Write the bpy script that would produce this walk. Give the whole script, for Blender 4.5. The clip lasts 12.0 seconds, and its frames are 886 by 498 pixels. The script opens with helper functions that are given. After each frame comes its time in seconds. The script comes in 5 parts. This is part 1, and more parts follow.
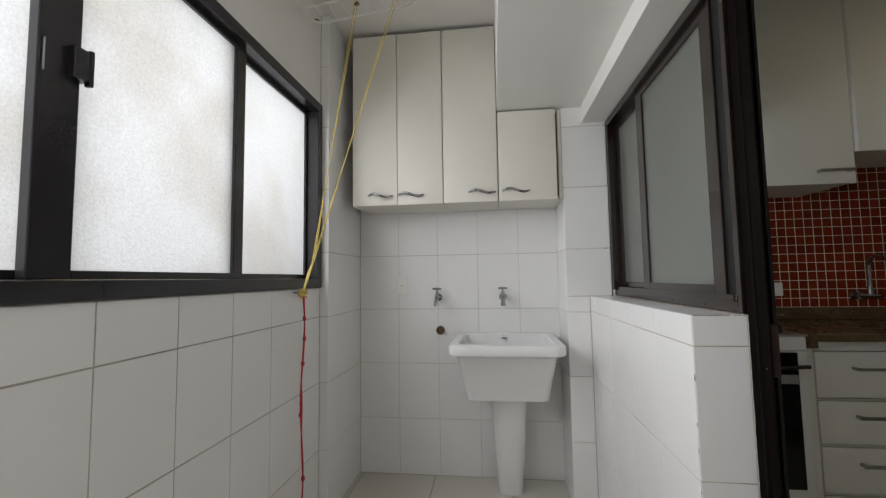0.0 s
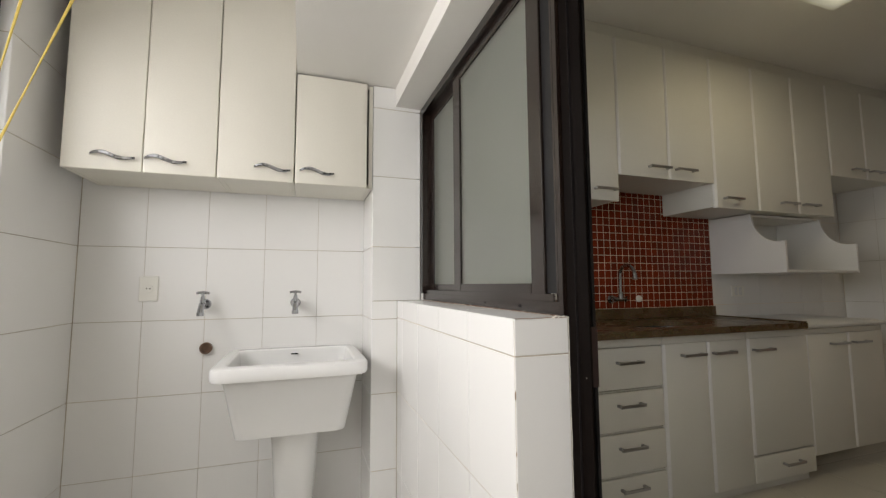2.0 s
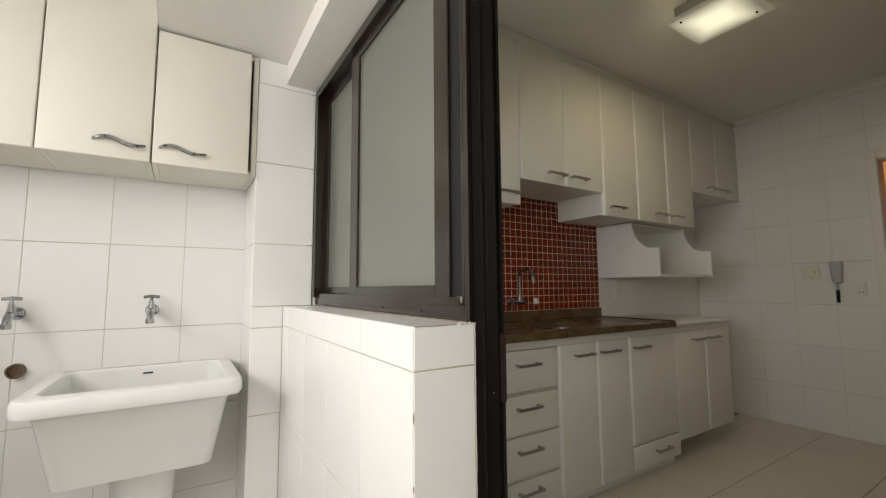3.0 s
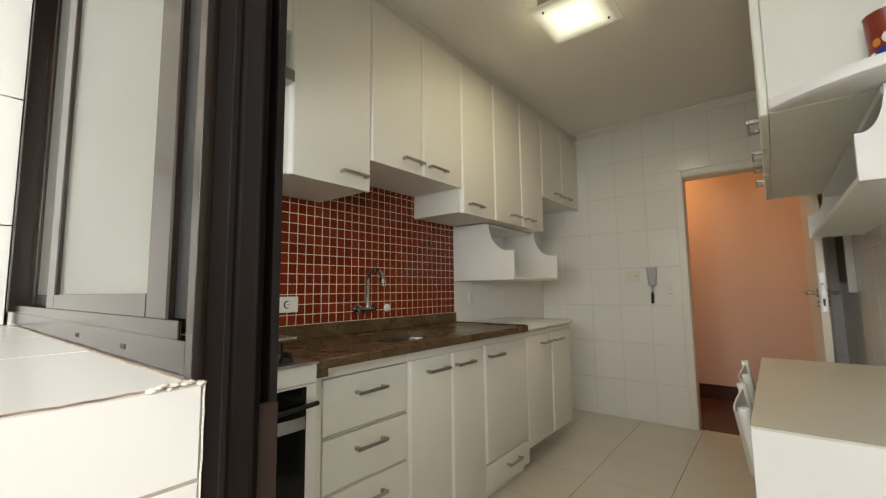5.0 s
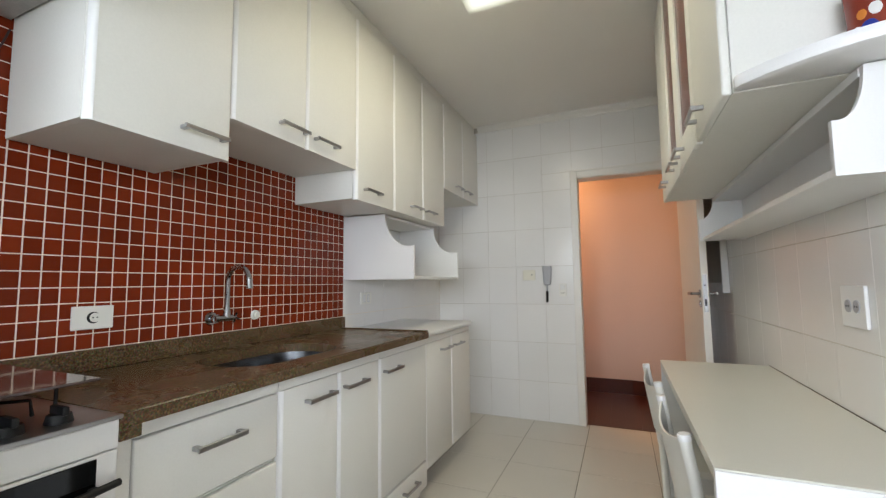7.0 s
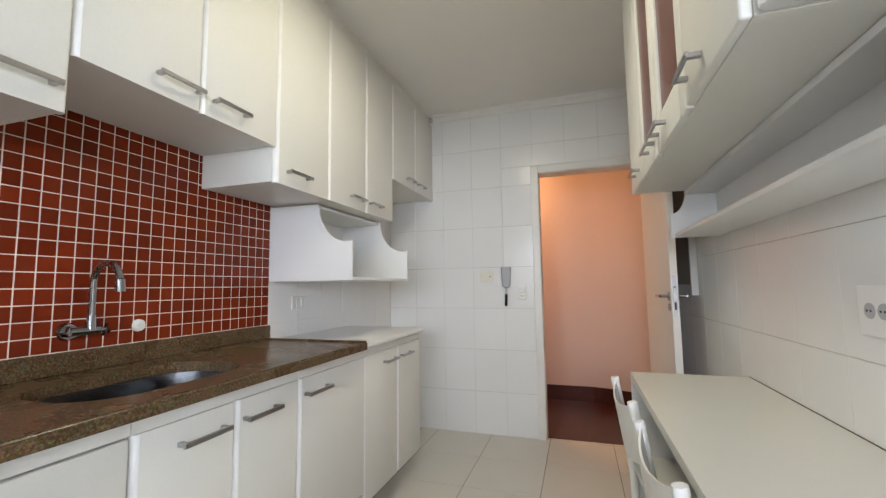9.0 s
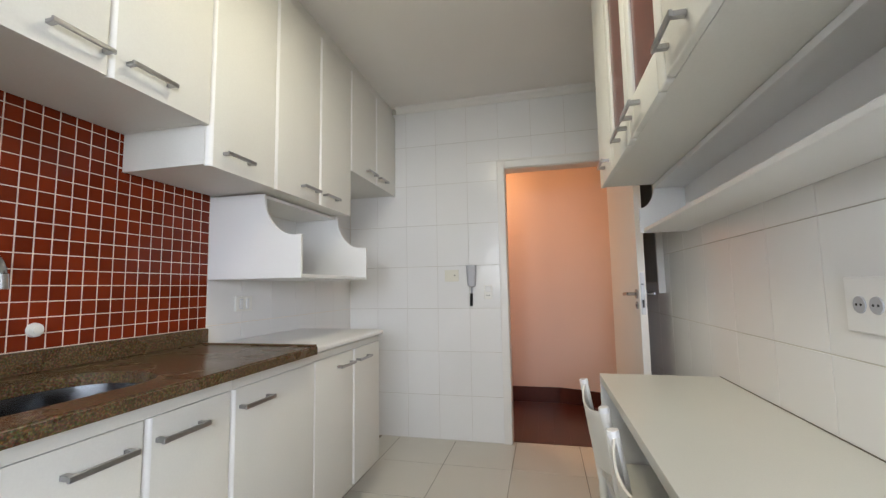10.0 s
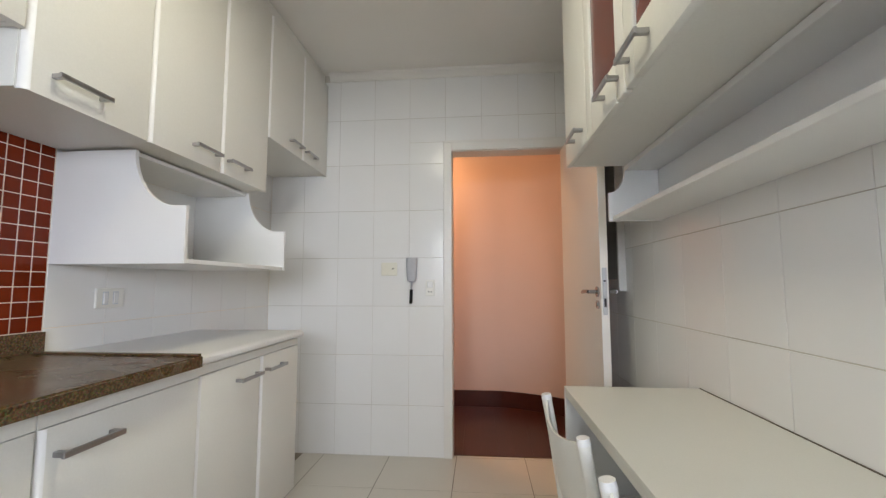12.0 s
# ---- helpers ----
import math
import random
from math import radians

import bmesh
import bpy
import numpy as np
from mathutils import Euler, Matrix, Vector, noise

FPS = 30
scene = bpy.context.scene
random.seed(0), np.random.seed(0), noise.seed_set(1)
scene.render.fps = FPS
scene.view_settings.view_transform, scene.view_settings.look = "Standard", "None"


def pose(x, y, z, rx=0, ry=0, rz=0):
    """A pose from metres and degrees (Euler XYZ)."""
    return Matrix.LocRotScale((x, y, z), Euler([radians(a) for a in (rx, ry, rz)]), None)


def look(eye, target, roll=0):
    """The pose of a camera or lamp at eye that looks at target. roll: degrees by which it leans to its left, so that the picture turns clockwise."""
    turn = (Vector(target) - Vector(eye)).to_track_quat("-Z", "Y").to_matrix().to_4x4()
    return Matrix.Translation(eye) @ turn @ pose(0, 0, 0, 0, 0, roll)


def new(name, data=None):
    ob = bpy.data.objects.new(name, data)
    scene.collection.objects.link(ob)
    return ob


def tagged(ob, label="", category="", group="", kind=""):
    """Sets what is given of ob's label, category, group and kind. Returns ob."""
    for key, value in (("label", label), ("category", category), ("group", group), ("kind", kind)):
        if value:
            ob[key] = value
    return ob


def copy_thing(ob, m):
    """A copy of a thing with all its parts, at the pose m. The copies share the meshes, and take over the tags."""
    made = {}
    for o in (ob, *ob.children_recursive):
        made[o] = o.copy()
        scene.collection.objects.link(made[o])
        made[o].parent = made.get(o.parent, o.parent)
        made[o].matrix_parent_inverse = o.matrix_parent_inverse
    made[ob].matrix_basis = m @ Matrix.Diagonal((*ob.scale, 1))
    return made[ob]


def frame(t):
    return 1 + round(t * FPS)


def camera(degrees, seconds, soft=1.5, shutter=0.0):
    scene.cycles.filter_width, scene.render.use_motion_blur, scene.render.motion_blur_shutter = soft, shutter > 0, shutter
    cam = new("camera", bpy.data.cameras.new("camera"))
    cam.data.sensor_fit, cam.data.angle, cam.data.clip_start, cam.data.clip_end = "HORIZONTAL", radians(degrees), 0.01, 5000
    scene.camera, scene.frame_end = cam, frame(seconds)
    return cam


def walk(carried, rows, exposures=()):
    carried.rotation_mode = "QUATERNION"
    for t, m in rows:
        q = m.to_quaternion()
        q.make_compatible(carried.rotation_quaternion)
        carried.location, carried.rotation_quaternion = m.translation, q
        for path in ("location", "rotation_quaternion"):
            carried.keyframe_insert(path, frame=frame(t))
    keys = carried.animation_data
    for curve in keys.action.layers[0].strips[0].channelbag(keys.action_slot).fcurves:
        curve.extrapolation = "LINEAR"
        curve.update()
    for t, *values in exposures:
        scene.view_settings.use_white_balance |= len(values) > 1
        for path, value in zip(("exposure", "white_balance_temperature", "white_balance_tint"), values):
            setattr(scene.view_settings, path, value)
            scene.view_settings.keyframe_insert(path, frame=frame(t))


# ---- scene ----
cam = camera(94.1, 12.0, soft=1.3)
PATH = [
    (0, (0.079, 0.087, 1.178), (-0.166, 2.066, 1.32), -0.9),
    (0.5, (0.117, 0.125, 1.169), (0.043, 2.118, 1.311), -0.8),
    (1, (0.125, 0.207, 1.15), (0.256, 2.197, 1.3), -0.4),
    (1.5, (0.14, 0.331, 1.15), (0.529, 2.286, 1.314), -0.3),
    (2, (0.156, 0.443, 1.145), (0.797, 2.33, 1.319), -0.3),
    (2.5, (0.179, 0.513, 1.148), (1.053, 2.303, 1.33), -0.3),
    (3, (0.229, 0.568, 1.142), (1.287, 2.255, 1.33), -0.4),
    (3.2, (0.257, 0.597, 1.14), (1.382, 2.24, 1.328), -0.6),
    (4.8, (0.529, 0.787, 1.156), (2.032, 2.093, 1.348), -0.8),
    (5, (0.553, 0.838, 1.148), (2.111, 2.076, 1.345), -0.7),
    (5.5, (0.63, 0.897, 1.153), (2.276, 2.017, 1.341), -0.8),
    (6, (0.735, 0.971, 1.159), (2.459, 1.967, 1.34), -0.8),
    (6.5, (0.801, 1.029, 1.176), (2.586, 1.916, 1.347), -0.8),
    (7, (0.844, 1.069, 1.185), (2.676, 1.854, 1.35), -0.7),
    (9, (1.181, 1.108, 1.176), (3.076, 1.723, 1.355), -0.8),
    (9.5, (1.262, 1.113, 1.165), (3.178, 1.656, 1.347), -0.9),
    (10, (1.337, 1.118, 1.158), (3.274, 1.583, 1.342), -1.0),
    (10.5, (1.397, 1.111, 1.158), (3.351, 1.496, 1.341), -0.9),
    (11, (1.46, 1.116, 1.152), (3.428, 1.429, 1.329), -0.8),
    (11.5, (1.574, 1.149, 1.143), (3.551, 1.395, 1.316), -0.4),
    (12, (1.699, 1.188, 1.141), (3.684, 1.366, 1.311), -0.1),
]
EXPOSURES = [(0.0, -1.07, 7000, 16), (1.5, -0.62, 7350, 17), (2.5, -0.40, 7650, 16), (3.2, -0.28, 7750, 15), (4.0, 0.14, 7750, 15), (5.0, 0.49, 7700, 13), (5.5, 0.87, 7700, 13), (6.1, 1.06, 6700, 15), (7.2, 1.05, 6450, 15), (9.0, 1.22, 6350, 17), (12.0, 1.23, 6350, 17)]
walk(cam, [(t, look(eye, target, roll)) for t, eye, target, roll in PATH], EXPOSURES)
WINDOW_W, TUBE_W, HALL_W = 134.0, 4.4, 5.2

# ---------------------------------------------------------------- world, lights
world = bpy.data.worlds.new("world")
scene.world = world
world.use_nodes = True
_wn, _wl = world.node_tree.nodes, world.node_tree.links
_sky = _wn.new("ShaderNodeTexSky")
_sky.sky_type = "NISHITA"
_sky.sun_disc = False
_sky.sun_elevation, _sky.sun_rotation = radians(48), radians(270)
_wl.new(_sky.outputs[0], _wn["Background"].inputs[0])
_wn["Background"].inputs[1].default_value = 0.12


def area(name, m, sx, sy, power, colour):
    data = bpy.data.lights.new(name, "AREA")
    data.shape, data.size, data.size_y, data.energy, data.color = "RECTANGLE", sx, sy, power, colour
    ob = new(name, data)
    ob.matrix_world = m
    return ob


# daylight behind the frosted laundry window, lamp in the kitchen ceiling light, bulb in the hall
area("window_daylight", look((-1.32, -0.02, 1.78), (0.2, -0.02, 0.78)), 4.28, 1.05, WINDOW_W, (0.835, 0.92, 1.0))
area("kitchen_tube", look((2.592, 1.545, 2.587), (2.592, 1.545, 0.0)), 0.29, 0.29, TUBE_W, (1.0, 0.95, 0.68))
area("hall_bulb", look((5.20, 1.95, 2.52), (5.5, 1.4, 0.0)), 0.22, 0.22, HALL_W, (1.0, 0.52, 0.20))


# ---------------------------------------------------------------- materials
def material(name, colour, rough=0.5, metal=0.0, vary=0.06, scale=3.0, grain=0.0, grain_scale=300.0, bump=0.0,
             bump_scale=40.0, spread=0.0, spec=0.5, coat=0.0, transmission=0.0, rough_vary=0.0):
    """A principled surface: broad stains, fine grain, relief, and a shift from piece to piece."""
    m = bpy.data.materials.new(name)
    m.use_nodes = True
    n, l = m.node_tree.nodes, m.node_tree.links
    p = n["Principled BSDF"]
    p.inputs["Roughness"].default_value = rough
    p.inputs["Metallic"].default_value = metal
    p.inputs["Specular IOR Level"].default_value = spec
    p.inputs["Coat Weight"].default_value = coat
    p.inputs["Coat Roughness"].default_value = 0.08
    p.inputs["Transmission Weight"].default_value = transmission
    tc = n.new("ShaderNodeTexCoord")
    geo = n.new("ShaderNodeNewGeometry")
    broad = n.new("ShaderNodeTexNoise")
    broad.inputs["Scale"].default_value, broad.inputs["Detail"].default_value = scale, 5.0
    l.new(geo.outputs["Position"], broad.inputs["Vector"])
    ramp = n.new("ShaderNodeMapRange")
    ramp.inputs[1].default_value, ramp.inputs[2].default_value = 0.3, 0.7
    ramp.inputs[3].default_value, ramp.inputs[4].default_value = 1.0 - vary, 1.0 + vary
    l.new(broad.outputs[0], ramp.inputs[0])
    value = ramp.outputs[0]
    if grain:
        fine = n.new("ShaderNodeTexNoise")
        fine.inputs["Scale"].default_value, fine.inputs["Detail"].default_value = grain_scale, 3.0
        l.new(geo.outputs["Position"], fine.inputs["Vector"])
        r2 = n.new("ShaderNodeMapRange")
        r2.inputs[1].default_value, r2.inputs[2].default_value = 0.3, 0.7
        r2.inputs[3].default_value, r2.inputs[4].default_value = 1.0 - grain, 1.0 + grain
        l.new(fine.outputs[0], r2.inputs[0])
        mul = n.new("ShaderNodeMath")
        mul.operation = "MULTIPLY"
        l.new(value, mul.inputs[0]), l.new(r2.outputs[0], mul.inputs[1])
        value = mul.outputs[0]
    if spread:
        info = n.new("ShaderNodeObjectInfo")
        add = n.new("ShaderNodeMath")
        add.operation = "ADD"
        l.new(info.outputs["Random"], add.inputs[0]), l.new(geo.outputs["Random Per Island"], add.inputs[1])
        frac = n.new("ShaderNodeMath")
        frac.operation = "FRACT"
        l.new(add.outputs[0], frac.inputs[0])
        r3 = n.new("ShaderNodeMapRange")
        r3.inputs[3].default_value, r3.inputs[4].default_value = 1.0 - spread, 1.0 + spread
        l.new(frac.outputs[0], r3.inputs[0])
        mul = n.new("ShaderNodeMath")
        mul.operation = "MULTIPLY"
        l.new(value, mul.inputs[0]), l.new(r3.outputs[0], mul.inputs[1])
        value = mul.outputs[0]
    tint = n.new("ShaderNodeVectorMath")
    tint.operation = "SCALE"
    tint.inputs[0].default_value = colour
    l.new(value, tint.inputs["Scale"])
    l.new(tint.outputs[0], p.inputs["Base Color"])
    if rough_vary:
        rr_ = n.new("ShaderNodeMapRange")
        rr_.inputs[1].default_value, rr_.inputs[2].default_value = 0.3, 0.7
        rr_.inputs[3].default_value, rr_.inputs[4].default_value = rough - rough_vary, rough + rough_vary
        l.new(broad.outputs[0], rr_.inputs[0])
        l.new(rr_.outputs[0], p.inputs["Roughness"])
    if bump:
        bn = n.new("ShaderNodeTexNoise")
        bn.inputs["Scale"].default_value, bn.inputs["Detail"].default_value = bump_scale, 4.0
        l.new(geo.outputs["Position"], bn.inputs["Vector"])
        b = n.new("ShaderNodeBump")
        b.inputs["Strength"].default_value, b.inputs["Distance"].default_value = bump, 0.01
        l.new(bn.outputs[0], b.inputs["Height"])
        l.new(b.outputs[0], p.inputs["Normal"])
    return m


M_PLASTER = material("plaster", (0.80, 0.78, 0.745), 0.75, vary=0.03, scale=1.5, grain=0.02, bump=0.05, bump_scale=60)
M_CEIL = material("ceiling_paint", (0.81, 0.79, 0.75), 0.8, vary=0.03, scale=1.2, grain=0.02, bump=0.05, bump_scale=50)
M_GROUT = material("grout", (0.54, 0.50, 0.44), 0.85, vary=0.25, scale=2.5, grain=0.1)
M_GROUT_OLD = material("stained_grout", (0.50, 0.44, 0.36), 0.85, vary=0.35, scale=3.5, grain=0.12)
M_GROUT_DARK = material("grey_dirty_grout", (0.43, 0.40, 0.36), 0.85, vary=0.3, scale=4, grain=0.12)
M_GROUT_FLOOR = material("floor_grout", (0.27, 0.24, 0.19), 0.85, vary=0.25, scale=3, grain=0.1)
M_GROUT_RED = material("mosaic_grout", (0.84, 0.73, 0.60), 0.8, vary=0.12, scale=6, grain=0.1)
M_TILE = material("white_glazed_tile", (0.82, 0.815, 0.80), 0.20, vary=0.015, scale=2.0, spread=0.012, bump=0.03, bump_scale=9)
M_FLOOR = material("beige_floor_tile", (0.66, 0.63, 0.56), 0.34, vary=0.02, scale=3, grain=0.03, grain_scale=160, spread=0.02, bump=0.012, bump_scale=14)
M_RED = material("red_brown_glass_tile", (0.190, 0.023, 0.006), 0.14, vary=0.10, scale=9, spread=0.20, bump=0.03, bump_scale=30, spec=0.22)
M_LAM = material("cream_laminate", (0.77, 0.765, 0.715), 0.50, vary=0.025, scale=1.6, grain=0.015, grain_scale=160, bump=0.02, bump_scale=120, rough_vary=0.04, spec=0.35)
M_LAM2 = material("ivory_laminate", (0.78, 0.75, 0.67), 0.45, vary=0.03, scale=1.6, grain=0.015, grain_scale=160, bump=0.02, bump_scale=120)
M_WHITE = material("white_laminate", (0.80, 0.80, 0.79), 0.40, vary=0.02, scale=2, grain=0.01, bump=0.015, bump_scale=120)
M_STRIP = material("white_edge_plastic", (0.84, 0.84, 0.83), 0.42, vary=0.03, scale=12)
# near-black for the jamb's unlit recesses, their shade put into the colour
M_RECESS = material("recess_black", (0.010, 0.008, 0.008), 0.6, vary=0.15, scale=20, spec=0.25)
M_TABLE = material("table_laminate", (0.66, 0.65, 0.585), 0.38, vary=0.02, scale=2, grain=0.02, bump=0.015, bump_scale=150)
M_STEEL = material("brushed_steel", (0.42, 0.42, 0.43), 0.32, metal=1.0, vary=0.06, scale=20, grain=0.05)
M_CHROME = material("chrome", (0.42, 0.43, 0.45), 0.10, metal=1.0, vary=0.03, scale=30)
M_BOWL = material("sink_steel", (0.18, 0.19, 0.205), 0.24, metal=1.0, vary=0.06, scale=14, grain=0.04)
M_CERAM = material("white_tub_plastic", (0.80, 0.80, 0.79), 0.22, vary=0.02, scale=4, bump=0.01, bump_scale=40)
M_PLAST = material("white_plastic", (0.80, 0.79, 0.74), 0.35, vary=0.02, scale=8)
M_IVORY = material("yellowed_plastic", (0.76, 0.74, 0.64), 0.4, vary=0.04, scale=10)
M_BLACK = material("black_plastic", (0.010, 0.010, 0.011), 0.45, vary=0.1, scale=30, spec=0.3)
M_OVEN = material("dark_oven_glass", (0.004, 0.005, 0.006), 0.06, vary=0.05, scale=5, spec=0.3)
M_BRONZE = material("bronze_anodised_aluminium", (0.014, 0.008, 0.006), 0.19, vary=0.06, scale=5, spec=0.60)
M_DARKFR = material("dark_window_aluminium", (0.020, 0.018, 0.020), 0.26, metal=0.1, vary=0.12, scale=8, grain=0.05)
M_PEACH = material("peach_wall_paint", (0.74, 0.58, 0.50), 0.7, vary=0.03, scale=1.0, grain=0.02, bump=0.03, bump_scale=50)
M_HALLWOOD = material("dark_parquet", (0.060, 0.016, 0.010), 0.30, vary=0.12, scale=6, grain=0.10, grain_scale=60, spread=0.08)
M_SKIRT = material("dark_wood_skirting", (0.07, 0.018, 0.012), 0.3, vary=0.12, scale=8, grain=0.1, grain_scale=80)
M_DOOR = material("white_painted_door", (0.74, 0.71, 0.66), 0.35, vary=0.02, scale=2, bump=0.02, bump_scale=70)
M_TRIM = material("white_gloss_trim", (0.77, 0.75, 0.71), 0.33, vary=0.02, scale=3, bump=0.02, bump_scale=60)
M_YROPE = material("yellow_rope", (0.62, 0.47, 0.12), 0.8, vary=0.12, scale=60, grain=0.2, grain_scale=500)
M_TIE = material("dark_yellow_rope", (0.20, 0.13, 0.04), 0.85, vary=0.3, scale=90)
M_RROPE = material("red_rope", (0.50, 0.02, 0.035), 0.8, vary=0.12, scale=60, grain=0.2, grain_scale=500)
M_WIRE = material("white_coated_wire", (0.74, 0.73, 0.70), 0.4, vary=0.05, scale=30)
M_BROWNPIPE = material("brown_pipe", (0.16, 0.09, 0.055), 0.5, vary=0.2, scale=60)
M_HOOD = material("hood_painted_metal", (0.46, 0.45, 0.42), 0.42, metal=0.3, vary=0.14, scale=7, grain=0.06, grain_scale=90, rough_vary=0.1)
M_HOODLIP = material("hood_dark_steel", (0.20, 0.19, 0.175), 0.36, metal=0.7, vary=0.15, scale=9, grain=0.05)
# M_BRONZE darkened for the jamb's shaded look, against the strong window light
M_JAMB = material("darkened_bronze_jamb", (0.004, 0.0024, 0.0018), 0.55, vary=0.1, scale=9, spec=0.06, grain=0.1, grain_scale=120)
M_MUG = material("brown_glazed_ceramic", (0.22, 0.035, 0.02), 0.2, vary=0.1, scale=30)
M_BLUE = material("blue_glaze", (0.03, 0.05, 0.28), 0.25, vary=0.1, scale=30)
M_WGLAZE = material("white_glaze", (0.75, 0.74, 0.72), 0.25, vary=0.05, scale=30)
M_OGLAZE = material("orange_glaze", (0.62, 0.20, 0.03), 0.25, vary=0.1, scale=30)
M_GREY = material("grey_plastic", (0.42, 0.43, 0.46), 0.35, vary=0.04, scale=30)
M_PALE = material("pale_grey_plastic", (0.60, 0.63, 0.67), 0.35, vary=0.03, scale=30)
M_PANEL = material("grey_panel_paint", (0.30, 0.30, 0.28), 0.5, vary=0.05, scale=6)


def granite():
    m = material("brown_granite", (0.145, 0.092, 0.046), 0.27, vary=0.14, scale=5, rough_vary=0.06, spec=0.30)
    n, l = m.node_tree.nodes, m.node_tree.links
    p = n["Principled BSDF"]
    old = p.inputs["Base Color"].links[0].from_socket
    geo = n.new("ShaderNodeNewGeometry")
    vor = n.new("ShaderNodeTexVoronoi")
    vor.inputs["Scale"].default_value = 330
    l.new(geo.outputs["Position"], vor.inputs["Vector"])
    noi = n.new("ShaderNodeTexNoise")
    noi.inputs["Scale"].default_value, noi.inputs["Detail"].default_value = 150, 6
    l.new(geo.outputs["Position"], noi.inputs["Vector"])
    ramp = n.new("ShaderNodeValToRGB")
    e = ramp.color_ramp.elements
    e[0].position, e[0].color = 0.34, (0.030, 0.016, 0.010, 1)
    e[1].position, e[1].color = 0.68, (0.33, 0.235, 0.13, 1)
    mid = e.new(0.5)
    mid.color = (0.14, 0.085, 0.042, 1)
    l.new(noi.outputs[0], ramp.inputs[0])
    mix = n.new("ShaderNodeMix")
    mix.data_type = "RGBA"
    mix.inputs["Factor"].default_value = 0.6
    l.new(old, mix.inputs["A"]), l.new(ramp.outputs[0], mix.inputs["B"])
    mul = n.new("ShaderNodeMix")
    mul.data_type, mul.blend_type = "RGBA", "MULTIPLY"
    mul.inputs["Factor"].default_value = 0.58
    l.new(mix.outputs["Result"], mul.inputs["A"]), l.new(vor.outputs["Color"], mul.inputs["B"])
    l.new(mul.outputs["Result"], p.inputs["Base Color"])
    return m


M_GRANITE = granite()


def frosted(name, tint, gloss_rough, relief, relief_scale, through_it, patchy=False):
    """Rolled or frosted glass: light passes scattered, with a soft gloss on its face."""
    m = bpy.data.materials.new(name)
    m.use_nodes = True
    n, l = m.node_tree.nodes, m.node_tree.links
    n.remove(n["Principled BSDF"])
    out = n["Material Output"]
    geo = n.new("ShaderNodeNewGeometry")
    noi = n.new("ShaderNodeTexNoise")
    noi.inputs["Scale"].default_value, noi.inputs["Detail"].default_value = relief_scale, 4.0
    l.new(geo.outputs["Position"], noi.inputs["Vector"])
    bump = n.new("ShaderNodeBump")
    bump.inputs["Strength"].default_value, bump.inputs["Distance"].default_value = relief, 0.004
    l.new(noi.outputs[0], bump.inputs["Height"])
    tr = n.new("ShaderNodeBsdfTranslucent")
    tr.inputs[0].default_value = (*tint, 1)
    rf = n.new("ShaderNodeBsdfRefraction")
    rf.inputs["Color"].default_value = (*tint, 1)
    rf.inputs["Roughness"].default_value, rf.inputs["IOR"].default_value = 0.55, 1.1
    gl = n.new("ShaderNodeBsdfGlossy")
    gl.inputs["Roughness"].default_value = gloss_rough
    fr = n.new("ShaderNodeFresnel")
    fr.inputs[0].default_value = 1.5
    for s in (tr, gl):
        l.new(bump.outputs[0], s.inputs["Normal"])
    if patchy:
        # Broad beige patches tint the glass for the blurred outdoors shining through.
        soft = n.new("ShaderNodeTexNoise")
        soft.inputs["Scale"].default_value, soft.inputs["Detail"].default_value = 2.6, 2.0
        l.new(geo.outputs["Position"], soft.inputs["Vector"])
        ramp = n.new("ShaderNodeValToRGB")
        e = ramp.color_ramp.elements
        e[0].position, e[0].color = 0.38, (0.86 * tint[0], 0.84 * tint[1], 0.80 * tint[2], 1)
        e[1].position, e[1].color = 0.56, (*tint, 1)
        l.new(soft.outputs[0], ramp.inputs[0])
        fine = n.new("ShaderNodeMapRange")
        fine.inputs[1].default_value, fine.inputs[2].default_value = 0.35, 0.65
        fine.inputs[3].default_value, fine.inputs[4].default_value = 0.92, 1.05
        l.new(noi.outputs[0], fine.inputs[0])
        sc = n.new("ShaderNodeVectorMath")
        sc.operation = "SCALE"
        l.new(ramp.outputs[0], sc.inputs[0]), l.new(fine.outputs[0], sc.inputs["Scale"])
        l.new(sc.outputs[0], tr.inputs[0])
    a, b = n.new("ShaderNodeMixShader"), n.new("ShaderNodeMixShader")
    a.inputs[0].default_value = through_it
    l.new(tr.outputs[0], a.inputs[1]), l.new(rf.outputs[0], a.inputs[2])
    l.new(fr.outputs[0], b.inputs[0])
    l.new(a.outputs[0], b.inputs[1]), l.new(gl.outputs[0], b.inputs[2])
    l.new(b.outputs[0], out.inputs["Surface"])
    return m


M_FROST = frosted("rolled_window_glass", (0.50, 0.50, 0.49), 0.25, 0.7, 150.0, 0.0, patchy=True)
M_FROST2 = frosted("frosted_partition_glass", (0.70, 0.735, 0.68), 0.22, 0.06, 60.0, 0.45)


M_INSET = material("red_brown_panel_gloss", (0.16, 0.045, 0.030), 0.22, vary=0.06, scale=4)
# pinkish base puts part of the mosaic's reflection into the glass colour
M_LID = material("pinkish_smoked_glass", (0.20, 0.135, 0.12), 0.07, vary=0.12, scale=9, transmission=0.55)


